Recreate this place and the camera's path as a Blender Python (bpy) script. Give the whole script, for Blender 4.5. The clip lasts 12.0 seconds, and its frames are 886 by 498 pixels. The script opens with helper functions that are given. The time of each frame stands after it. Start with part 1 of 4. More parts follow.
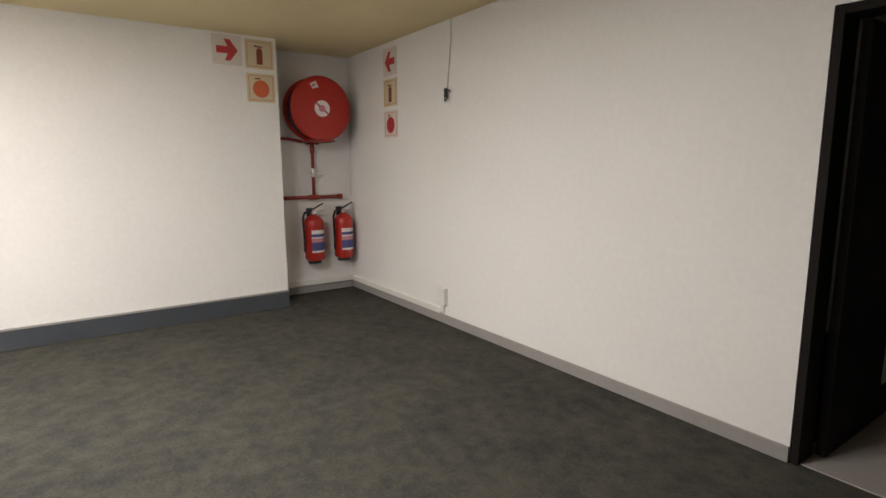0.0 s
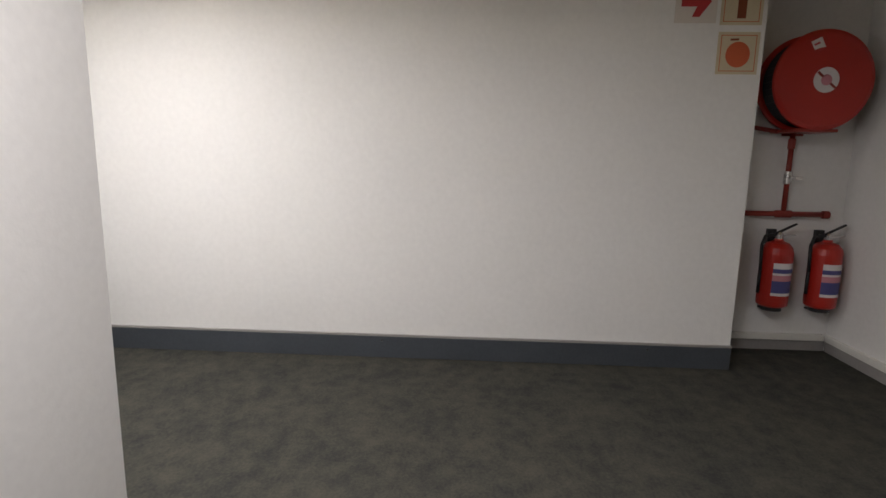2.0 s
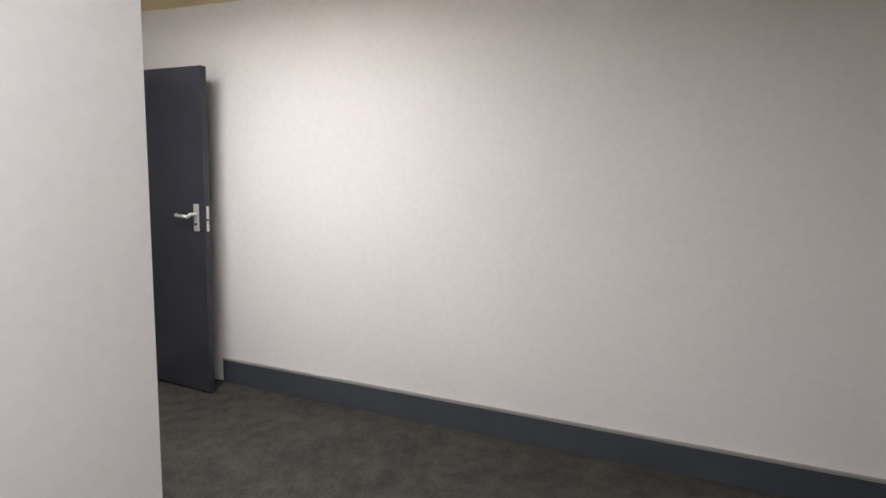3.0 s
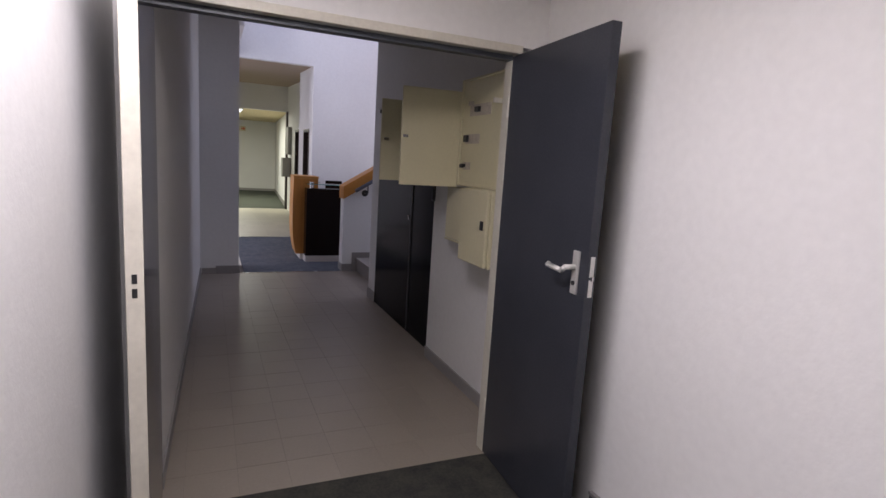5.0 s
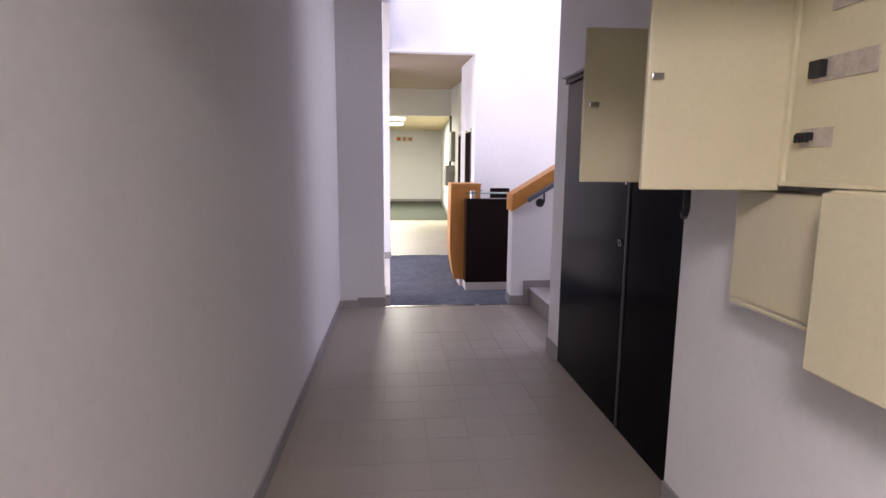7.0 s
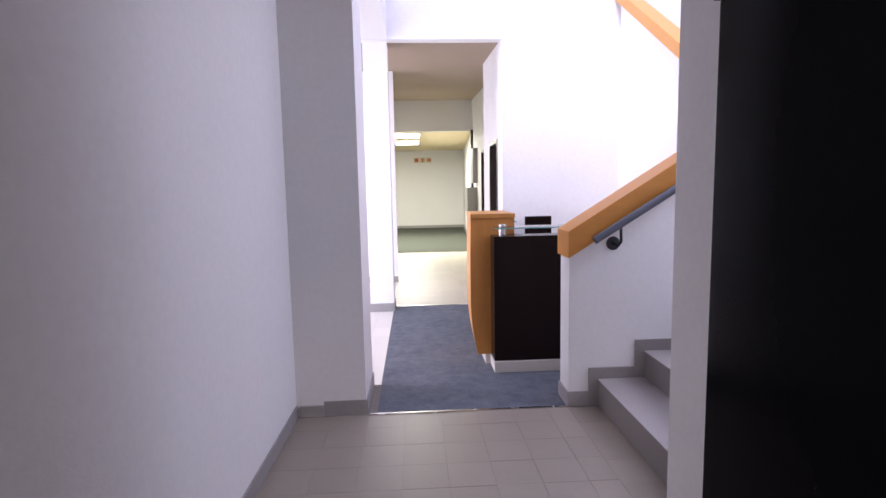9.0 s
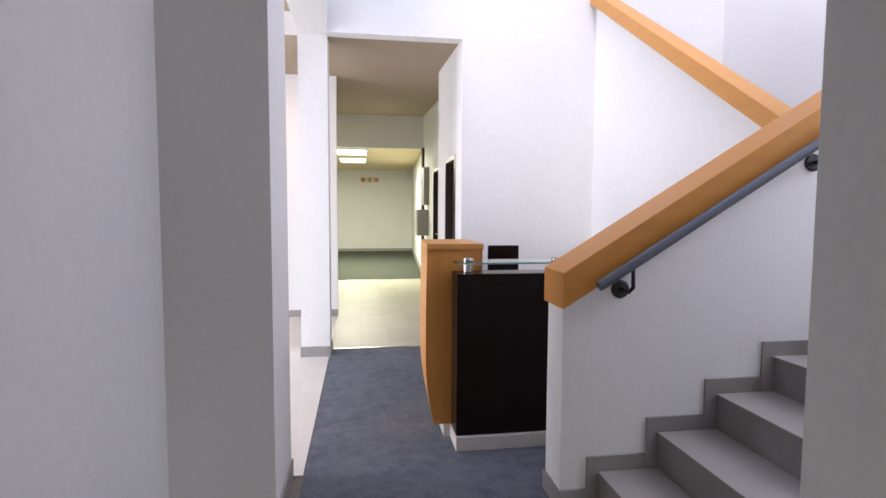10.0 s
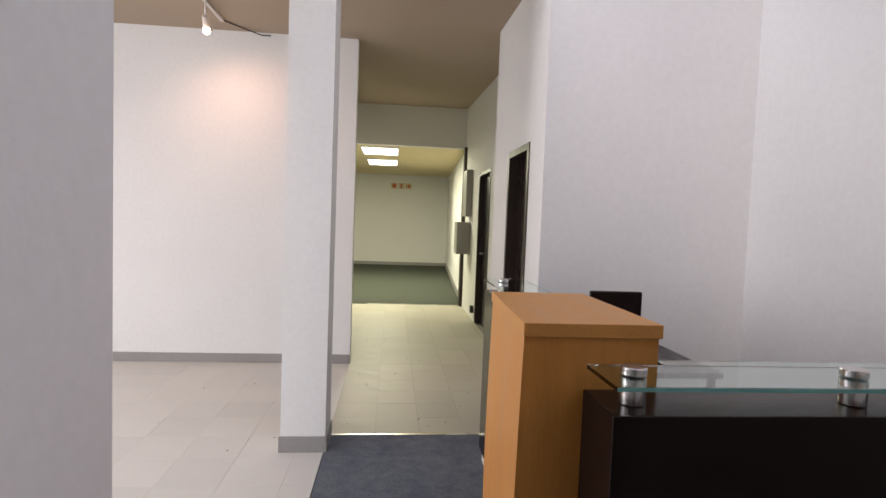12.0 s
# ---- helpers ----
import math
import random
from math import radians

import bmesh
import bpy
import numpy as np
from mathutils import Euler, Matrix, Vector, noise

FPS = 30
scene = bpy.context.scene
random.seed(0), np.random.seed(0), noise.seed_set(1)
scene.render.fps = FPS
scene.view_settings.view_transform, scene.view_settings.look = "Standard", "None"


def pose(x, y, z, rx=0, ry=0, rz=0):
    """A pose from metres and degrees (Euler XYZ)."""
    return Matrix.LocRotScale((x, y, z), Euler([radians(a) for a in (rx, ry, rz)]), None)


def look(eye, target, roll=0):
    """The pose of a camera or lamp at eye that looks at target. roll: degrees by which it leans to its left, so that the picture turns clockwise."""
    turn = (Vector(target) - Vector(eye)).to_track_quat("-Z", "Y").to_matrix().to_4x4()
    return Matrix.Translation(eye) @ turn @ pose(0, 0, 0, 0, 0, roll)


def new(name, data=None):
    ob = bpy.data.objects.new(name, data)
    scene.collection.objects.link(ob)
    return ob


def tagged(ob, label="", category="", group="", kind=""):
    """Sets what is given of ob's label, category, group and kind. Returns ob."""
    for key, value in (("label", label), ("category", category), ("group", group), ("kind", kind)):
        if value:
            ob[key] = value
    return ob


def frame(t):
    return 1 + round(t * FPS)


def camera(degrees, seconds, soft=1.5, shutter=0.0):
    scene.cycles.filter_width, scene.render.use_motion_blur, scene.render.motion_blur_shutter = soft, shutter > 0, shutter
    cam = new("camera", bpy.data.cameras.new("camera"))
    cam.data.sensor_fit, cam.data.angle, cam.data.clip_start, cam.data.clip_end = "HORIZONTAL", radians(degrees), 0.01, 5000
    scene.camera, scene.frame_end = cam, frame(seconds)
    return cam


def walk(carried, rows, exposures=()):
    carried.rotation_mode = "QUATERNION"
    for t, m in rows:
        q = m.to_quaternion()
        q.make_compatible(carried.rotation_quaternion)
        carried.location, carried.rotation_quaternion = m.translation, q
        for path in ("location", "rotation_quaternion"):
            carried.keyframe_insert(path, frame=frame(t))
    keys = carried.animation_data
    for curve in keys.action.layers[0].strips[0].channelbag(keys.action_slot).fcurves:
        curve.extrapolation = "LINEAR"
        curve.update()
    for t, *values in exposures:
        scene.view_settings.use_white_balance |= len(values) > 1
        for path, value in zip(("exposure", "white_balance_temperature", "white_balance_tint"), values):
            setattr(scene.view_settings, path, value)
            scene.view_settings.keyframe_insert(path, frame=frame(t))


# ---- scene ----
cam = camera(79.2, 12.0)
PATH = [
    (0, (-2.797, -0.741, 1.335), (-1.182, -1.878, 1.025), -0.3),
    (0.5, (-2.456, -0.866, 1.34), (-0.73, -1.829, 1.033), 0.8),
    (1, (-2.042, -0.884, 1.335), (-0.171, -1.538, 1.068), 0.8),
    (1.5, (-1.736, -0.805, 1.368), (0.21, -1.144, 1.058), 0.0),
    (2, (-1.352, -0.665, 1.362), (0.617, -0.565, 1.025), 1.0),
    (2.1, (-1.297, -0.59, 1.345), (0.666, -0.43, 0.998), 1.0),
    (2.7, (-0.847, -0.593, 1.388), (1.061, -0.074, 1.089), 1.1),
    (4.3, (0.258, -0.072, 1.495), (1.677, 1.309, 1.209), 3.1),
    (4.5, (0.371, 0.031, 1.486), (1.698, 1.498, 1.192), 2.7),
    (4.9, (0.606, 0.326, 1.487), (1.497, 2.095, 1.207), 3.6),
    (5, (0.644, 0.393, 1.497), (1.44, 2.202, 1.192), 3.6),
    (5.5, (0.818, 0.836, 1.475), (1.446, 2.71, 1.168), 3.6),
    (6, (0.943, 1.222, 1.457), (1.483, 3.118, 1.123), 2.4),
    (6.5, (1.032, 1.676, 1.468), (1.256, 3.636, 1.138), 1.3),
    (6.7, (1.01, 1.84, 1.454), (1.222, 3.806, 1.149), 0.6),
    (8.3, (1.222, 3.503, 1.391), (1.326, 5.477, 1.084), 0.4),
    (8.5, (1.243, 3.669, 1.403), (1.358, 5.641, 1.091), -0.8),
    (9, (1.307, 4.166, 1.432), (1.41, 6.151, 1.21), -1.1),
    (9.5, (1.304, 4.658, 1.43), (1.479, 6.64, 1.223), -0.1),
    (10, (1.348, 5.125, 1.436), (1.65, 7.097, 1.294), 0.3),
    (10.5, (1.353, 5.621, 1.458), (1.602, 7.603, 1.361), 1.9),
    (11, (1.357, 6.083, 1.483), (1.647, 8.059, 1.37), 2.0),
    (11.5, (1.428, 6.574, 1.48), (1.666, 8.557, 1.363), 1.7),
    (12, (1.418, 7.107, 1.475), (1.608, 9.095, 1.368), 2.1),
]
EXPOSURES = [
    (0, 1.05, 6400, 14), (1.0, 0.74, 6250, 15), (1.5, 0.5, 6200, 15), (2.0, 0.12, 6100, 16), (2.7, 0.08, 6050, 17), (4.3, -0.35, 6000, 20),
    (4.9, -0.35, 5950, 26), (5.5, -0.5, 5850, 31), (6.0, -0.1, 5900, 36), (6.5, 0.5, 6150, 32), (8.3, 1.12, 5900, 33),
    (9.0, 1.05, 5900, 32), (9.5, 0.92, 6000, 22), (10.5, 0.5, 6400, 20), (11.5, 0.22, 6650, 19), (12, 0.02, 6650, 19),
]
walk(cam, [(t, look(eye, aim, roll)) for t, eye, aim, roll in PATH], EXPOSURES)

# ---- world and light ----
world = bpy.data.worlds.new("world")
scene.world = world
world.use_nodes = True
wn = world.node_tree.nodes
sky = wn.new("ShaderNodeTexSky")
sky.sky_type = "NISHITA"
sky.sun_disc = False
sky.sun_elevation = radians(50)
sky.sun_rotation = radians(200)
wn["Background"].inputs["Strength"].default_value = 0.12
world.node_tree.links.new(sky.outputs[0], wn["Background"].inputs["Color"])


def area(name, m, sx, sy, watts, colour):
    d = bpy.data.lights.new(name, "AREA")
    d.shape, d.size, d.size_y, d.energy, d.color = "RECTANGLE", sx, sy, watts, colour
    ob = new(name, d)
    ob.matrix_world = m
    return ob


sun_data = bpy.data.lights.new("sun", "SUN")
sun_data.energy, sun_data.angle, sun_data.color = 1.0, radians(12), (1.0, 0.96, 0.9)
sun = new("sun", sun_data)
sun.matrix_world = look((0, 0, 0), (0.25, 0.55, -1.0))

SKYLIGHT_W, CLERESTORY_W, WINDOW_W, FRONT_W, VEST_W, ROOM_W, STAIR_FILL_W = 37, 13, 86, 60, 35, 36, 21
area("skylight_daylight", look((3.1, 8.1, 5.88), (3.1, 8.1, 0)), 3.4, 3.8, SKYLIGHT_W, (0.86, 0.88, 1.0))
area("entrance_daylight", look((-3.95, 9.35, 1.75), (0, 9.35, 0.9)), 2.2, 2.5, WINDOW_W, (0.97, 0.97, 1.0))
area("clerestory_daylight", look((1.08, 9.2, 4.6), (3.8, 9.0, 2.6)), 2.0, 2.2, CLERESTORY_W, (0.88, 0.90, 1.0))
# fill added to brighten the corridor and stairs; no known source stands there
area("stair_fill_light", look((5.04, 6.8, 2.95), (0.5, 6.6, 1.2)), 1.1, 1.7, STAIR_FILL_W, (0.92, 0.94, 1.0))
area("front_daylight", look((-1.9, 8.06, 1.65), (-0.9, 10.4, 0.0)), 3.2, 2.5, FRONT_W, (0.95, 0.97, 1.0))
area("vestibule_light", look((0.68, 1.32, 2.395), (0.68, 1.32, 0)), 0.55, 0.8, VEST_W, (1.0, 0.95, 0.86))
area("office_light", look((-0.75, -0.45, 2.395), (-0.75, -0.45, 0)), 1.1, 0.5, ROOM_W, (1.0, 0.935, 0.86))
area("back_light_1", look((1.13, 17.25, 2.70), (1.13, 17.25, 0)), 0.6, 0.95, 95, (0.96, 1.0, 0.70))
area("back_light_2", look((1.15, 19.65, 2.74), (1.15, 19.65, 0)), 0.6, 0.95, 95, (0.96, 1.0, 0.70))

spot_data = bpy.data.lights.new("halogen_spot", "SPOT")
spot_data.energy, spot_data.spot_size, spot_data.spot_blend, spot_data.color, spot_data.shadow_soft_size = 18, radians(160), 1.0, (1.0, 0.60, 0.42), 0.06
spot = new("halogen_spot", spot_data)
spot.matrix_world = look((-0.165, 11.84, 2.95), (0.15, 12.5, 1.3))

# ---- materials ----
def material(name, colour, rough=0.6, metal=0.0, var=0.06, scale=3.0, fine=60.0, bump=0.0, bump_scale=200.0, stretch=(1, 1, 1), coat=0.0, piece=0.0, spec=0.5):
    m = bpy.data.materials.new(name)
    m.use_nodes = True
    nt = m.node_tree
    n, l = nt.nodes, nt.links
    b = n["Principled BSDF"]
    b.inputs["Roughness"].default_value = rough
    b.inputs["Metallic"].default_value = metal
    b.inputs["Coat Weight"].default_value = coat
    b.inputs["Specular IOR Level"].default_value = spec
    tc = n.new("ShaderNodeTexCoord")
    mp = n.new("ShaderNodeMapping")
    mp.inputs["Scale"].default_value = stretch
    l.new(tc.outputs["Object"], mp.inputs["Vector"])
    big, small = n.new("ShaderNodeTexNoise"), n.new("ShaderNodeTexNoise")
    big.inputs["Scale"].default_value, small.inputs["Scale"].default_value = scale, fine
    big.inputs["Detail"].default_value, small.inputs["Detail"].default_value = 4, 5
    l.new(mp.outputs[0], big.inputs["Vector"])
    l.new(mp.outputs[0], small.inputs["Vector"])
    mix = n.new("ShaderNodeMath")
    mix.operation = "ADD"
    l.new(big.outputs["Fac"], mix.inputs[0])
    l.new(small.outputs["Fac"], mix.inputs[1])
    total = mix
    span = 2.0
    if piece:
        info = n.new("ShaderNodeObjectInfo")
        add = n.new("ShaderNodeMath")
        add.operation = "MULTIPLY_ADD"
        l.new(info.outputs["Random"], add.inputs[0])
        add.inputs[1].default_value = piece
        l.new(mix.outputs[0], add.inputs[2])
        total = add
        span = 2.0 + piece
    ramp = n.new("ShaderNodeMapRange")
    ramp.inputs["From Min"].default_value, ramp.inputs["From Max"].default_value = span * 0.3, span * 0.7
    ramp.inputs["To Min"].default_value, ramp.inputs["To Max"].default_value = 1 - var, 1 + var
    l.new(total.outputs[0], ramp.inputs["Value"])
    mul = n.new("ShaderNodeVectorMath")
    mul.operation = "SCALE"
    mul.inputs[0].default_value = colour
    l.new(ramp.outputs[0], mul.inputs["Scale"])
    l.new(mul.outputs[0], b.inputs["Base Color"])
    rr = n.new("ShaderNodeMapRange")
    rr.inputs["From Min"].default_value, rr.inputs["From Max"].default_value = 0.3, 0.7
    rr.inputs["To Min"].default_value, rr.inputs["To Max"].default_value = max(0.02, rough * 0.88), min(1, rough * 1.12)
    l.new(big.outputs["Fac"], rr.inputs["Value"])
    l.new(rr.outputs[0], b.inputs["Roughness"])
    if bump:
        bn = n.new("ShaderNodeTexNoise")
        bn.inputs["Scale"].default_value = bump_scale
        bn.inputs["Detail"].default_value = 3
        l.new(mp.outputs[0], bn.inputs["Vector"])
        bp = n.new("ShaderNodeBump")
        bp.inputs["Strength"].default_value = bump
        bp.inputs["Distance"].default_value = 0.004
        l.new(bn.outputs["Fac"], bp.inputs["Height"])
        l.new(bp.outputs[0], b.inputs["Normal"])
    return m


def pile(name, low, high):
    """Trodden cut-pile carpet: two tones in soft patches and specks, with a tufted relief."""
    m = bpy.data.materials.new(name)
    m.use_nodes = True
    n, l = m.node_tree.nodes, m.node_tree.links
    b = n["Principled BSDF"]
    b.inputs["Roughness"].default_value = 0.97
    b.inputs["Specular IOR Level"].default_value = 0.1
    tc = n.new("ShaderNodeTexCoord")
    total = None
    for size, weight in ((2.6, 0.30), (11.0, 0.38), (70.0, 0.32)):
        t = n.new("ShaderNodeTexNoise")
        t.inputs["Scale"].default_value, t.inputs["Detail"].default_value, t.inputs["Roughness"].default_value = size, 5, 0.62
        l.new(tc.outputs["Object"], t.inputs["Vector"])
        a = n.new("ShaderNodeMath")
        a.operation = "MULTIPLY_ADD"
        a.inputs[1].default_value = weight
        l.new(t.outputs["Fac"], a.inputs[0])
        if total is None:
            a.inputs[2].default_value = 0.0
        else:
            l.new(total.outputs[0], a.inputs[2])
        total = a
    span = n.new("ShaderNodeMapRange")
    span.inputs["From Min"].default_value, span.inputs["From Max"].default_value = 0.40, 0.60
    l.new(total.outputs[0], span.inputs["Value"])
    mix = n.new("ShaderNodeMix")
    mix.data_type = "RGBA"
    mix.inputs[6].default_value, mix.inputs[7].default_value = (*low, 1), (*high, 1)
    l.new(span.outputs[0], mix.inputs[0])
    l.new(mix.outputs[2], b.inputs["Base Color"])
    tuft = n.new("ShaderNodeTexNoise")
    tuft.inputs["Scale"].default_value, tuft.inputs["Detail"].default_value = 380, 2
    l.new(tc.outputs["Object"], tuft.inputs["Vector"])
    bp = n.new("ShaderNodeBump")
    bp.inputs["Strength"].default_value, bp.inputs["Distance"].default_value = 0.8, 0.004
    l.new(tuft.outputs["Fac"], bp.inputs["Height"])
    l.new(bp.outputs[0], b.inputs["Normal"])
    return m


def glow(name, colour, strength):
    m = bpy.data.materials.new(name)
    m.use_nodes = True
    b = m.node_tree.nodes["Principled BSDF"]
    b.inputs["Base Color"].default_value = (*colour, 1)
    b.inputs["Emission Color"].default_value = (*colour, 1)
    b.inputs["Emission Strength"].default_value = strength
    return m


PLASTER = material("white_plaster", (0.78, 0.77, 0.755), 0.75, var=0.045, scale=1.1, fine=30, bump=0.16, bump_scale=70)
CEILING = material("office_ceiling", (0.72, 0.60, 0.36), 0.9, var=0.06, scale=2.5, fine=120, bump=0.4, bump_scale=160)
# brown base colour carries the shade on the corridor, hall and passage ceilings
SOFFIT = material("shade_brown_soffit", (0.40, 0.315, 0.235), 0.85, var=0.04, scale=1.5, fine=60, bump=0.2)
CARPET = pile("charcoal_carpet", (0.041, 0.043, 0.041), (0.086, 0.082, 0.067))
BLUE_CARPET = pile("blue_grey_carpet", (0.105, 0.120, 0.150), (0.185, 0.198, 0.222))
GREEN_CARPET = material("grey_green_carpet", (0.075, 0.082, 0.066), 0.97, var=0.15, scale=4, fine=150, bump=0.6, bump_scale=400, spec=0.1)
TILE = material("taupe_vinyl_tile", (0.300, 0.260, 0.212), 0.40, var=0.09, scale=6, fine=70, bump=0.05, piece=0.3)
TILE_WHITE = material("pale_ceramic_tile", (0.66, 0.63, 0.58), 0.45, var=0.06, scale=5, fine=60, bump=0.03, piece=0.8)
TILE_CREAM = material("cream_ceramic_tile", (0.46, 0.425, 0.335), 0.52, var=0.07, scale=5, fine=60, bump=0.03, piece=0.8)
GROUT = material("tile_joint", (0.24, 0.215, 0.185), 0.9, var=0.15, scale=8)
SKIRT = material("grey_skirting_paint", (0.30, 0.285, 0.275), 0.55, var=0.08, scale=5, fine=50)
SLATE = material("slate_baseboard_paint", (0.060, 0.068, 0.080), 0.42, var=0.15, scale=4, fine=60, bump=0.05)
DOOR_GREY = material("dark_grey_door_paint", (0.038, 0.041, 0.051), 0.24, var=0.15, scale=3, fine=120, bump=0.12, bump_scale=260, spec=0.35)
GLOSS_GREY = material("polished_dark_grey_paint", (0.040, 0.043, 0.055), 0.12, var=0.10, scale=3, fine=60, bump=0.015, bump_scale=9, spec=0.6)
STORE_DARK = material("dull_dark_stain", (0.010, 0.008, 0.007), 0.75, var=0.15, scale=3, fine=40, spec=0.2)
FRAME = material("cream_steel_frame", (0.62, 0.59, 0.50), 0.45, var=0.10, scale=7, fine=60)
CABINET = material("cream_enamel_steel", (0.66, 0.61, 0.40), 0.40, var=0.05, scale=4, fine=60, bump=0.08, bump_scale=300)
BLACK = material("black_gloss_laminate", (0.014, 0.0078, 0.0066), 0.22, var=0.05, scale=5, fine=30, spec=0.15)
BLACK_DOOR = material("black_door_paint", (0.003, 0.003, 0.0035), 0.16, var=0.05, scale=3, fine=30, spec=0.03)
WENGE = material("dark_wenge_veneer", (0.013, 0.006, 0.0055), 0.28, var=0.12, scale=3, fine=30, stretch=(8, 8, 0.6))
MAPLE = material("maple_veneer", (0.59, 0.275, 0.070), 0.44, var=0.13, scale=2.5, fine=24, stretch=(7, 0.7, 7), spec=0.35)
MAPLE_V = material("maple_veneer_upright", (0.58, 0.250, 0.056), 0.42, var=0.12, scale=2.5, fine=24, stretch=(7, 7, 0.7), spec=0.35)
MAPLE_X = material("maple_rail", (0.56, 0.237, 0.042), 0.46, var=0.12, scale=2.5, fine=24, stretch=(0.7, 8, 8), spec=0.35)
WORN_BLACK = material("worn_black_edge", (0.035, 0.033, 0.034), 0.5, var=0.6, scale=14, fine=60)
SATIN = material("satin_aluminium", (0.66, 0.65, 0.62), 0.45, metal=0.55, var=0.05, scale=8, fine=120)
STEEL = material("brushed_steel", (0.62, 0.61, 0.60), 0.26, metal=1.0, var=0.06, scale=8, fine=200)
GUNMETAL = material("grey_painted_rail", (0.11, 0.12, 0.145), 0.32, metal=0.4, var=0.08)
RED = material("red_enamel", (0.40, 0.018, 0.010), 0.32, var=0.08, scale=6, fine=60, coat=0.2)
RED_PIPE = material("red_pipe_paint", (0.26, 0.028, 0.018), 0.45, var=0.15, scale=9)
BLACK_PLASTIC = material("black_plastic", (0.018, 0.018, 0.02), 0.45, var=0.1)
WHITE_PLASTIC = material("white_plastic", (0.74, 0.73, 0.69), 0.45, var=0.04)
SIGN_PALE = material("photoluminescent_plate", (0.60, 0.52, 0.36), 0.5, var=0.05)
SIGN_WHITE = material("white_sign_plate", (0.66, 0.61, 0.56), 0.5, var=0.04)
SIGN_RED = material("sign_red_print", (0.42, 0.03, 0.035), 0.5, var=0.06)
SIGN_ORANGE = material("sign_faded_red_print", (0.55, 0.11, 0.04), 0.5, var=0.06)
SIGN_BROWN = material("sign_brown_print", (0.20, 0.045, 0.015), 0.5, var=0.06)
LABEL_WHITE = material("label_paper", (0.70, 0.66, 0.66), 0.6, var=0.05)
LABEL_BLUE = material("label_blue_print", (0.07, 0.07, 0.22), 0.6, var=0.06)
LABEL_PINK = material("label_pink_print", (0.55, 0.22, 0.26), 0.6, var=0.06)
STEP = material("grey_stair_screed", (0.36, 0.335, 0.315), 0.5, var=0.09, scale=6, fine=80, bump=0.08)
STEP_DARK = material("grey_stair_paint", (0.27, 0.25, 0.238), 0.55, var=0.10, scale=6, fine=80, bump=0.06)
DARK_WOOD = material("dark_stained_wood", (0.030, 0.018, 0.013), 0.42, var=0.3, scale=3, fine=30, stretch=(6, 6, 0.6))
GREY_BOX = material("grey_enamel_box", (0.30, 0.29, 0.26), 0.45, var=0.06)
YELLOW_STRIP = material("old_label_strip", (0.50, 0.44, 0.36), 0.6, var=0.25, scale=30, fine=90)
PANEL_GLOW = glow("lit_diffuser", (1.0, 1.0, 0.88), 4.0)
LAMP_GLOW = glow("halogen_glow", (1.0, 0.62, 0.40), 30.0)
GLASS_EDGE = material("green_glass_edge", (0.16, 0.42, 0.39), 0.12, var=0.15, scale=9, fine=60)
GLASS = bpy.data.materials.new("clear_green_glass")
GLASS.use_nodes = True
gb = GLASS.node_tree.nodes["Principled BSDF"]
gb.inputs["Base Color"].default_value = (0.78, 0.93, 0.90, 1)
gb.inputs["Roughness"].default_value = 0.02
gb.inputs["Transmission Weight"].default_value = 1.0
gb.inputs["IOR"].default_value = 1.48


# ---- builders ----
def finish(name, bm, mat, parent=None, smooth=False):
    me = bpy.data.meshes.new(name)
    bmesh.ops.recalc_face_normals(bm, faces=bm.faces)
    bm.to_mesh(me)
    bm.free()
    for m in (mat if isinstance(mat, (list, tuple)) else [mat]):
        me.materials.append(m)
    if smooth:
        for p in me.polygons:
            p.use_smooth = True
    ob = new(name, me)
    if parent is not None:
        ob.parent = parent
        ob["base_at"] = parent["base_at"]
        ob.matrix_parent_inverse = Matrix.Translation([-c for c in parent["base_at"]]) if parent.type == "EMPTY" else Matrix.Identity(4)
    return ob


def add_box(bm, x0, x1, y0, y1, z0, z1, bevel=0.0, segs=2):
    g = bmesh.ops.create_cube(bm, size=1.0)
    vs = g["verts"]
    for v in vs:
        v.co = Vector((x0 + (v.co.x + 0.5) * (x1 - x0), y0 + (v.co.y + 0.5) * (y1 - y0), z0 + (v.co.z + 0.5) * (z1 - z0)))
    if bevel:
        es = list({e for v in vs for e in v.link_edges})
        bmesh.ops.bevel(bm, geom=es, offset=bevel, segments=segs, profile=0.5, affect="EDGES")


def box(name, x0, x1, y0, y1, z0, z1, mat, parent=None, bevel=0.0):
    bm = bmesh.new()
    add_box(bm, x0, x1, y0, y1, z0, z1, bevel)
    return finish(name, bm, mat, parent)


def boxes(name, parts, mat, parent=None, bevel=0.0):
    bm = bmesh.new()
    for p in parts:
        add_box(bm, *p, bevel=bevel)
    return finish(name, bm, mat, parent)


def add_tube(bm, p0, p1, r, r2=None, seg=24, bevel=0.0):
    p0, p1 = Vector(p0), Vector(p1)
    d = p1 - p0
    m = Matrix.Translation((p0 + p1) / 2) @ d.to_track_quat("Z", "Y").to_matrix().to_4x4()
    g = bmesh.ops.create_cone(bm, cap_ends=True, segments=seg, radius1=r, radius2=r if r2 is None else r2, depth=d.length, matrix=m)
    if bevel:
        es = [e for e in {e for v in g["verts"] for e in v.link_edges} if any(len(f.verts) > 4 for f in e.link_faces)]
        bmesh.ops.bevel(bm, geom=es, offset=bevel, segments=2, profile=0.5, affect="EDGES")


def tube(name, p0, p1, r, mat, parent=None, r2=None, seg=24, bevel=0.0):
    bm = bmesh.new()
    add_tube(bm, p0, p1, r, r2, seg, bevel)
    return finish(name, bm, mat, parent)


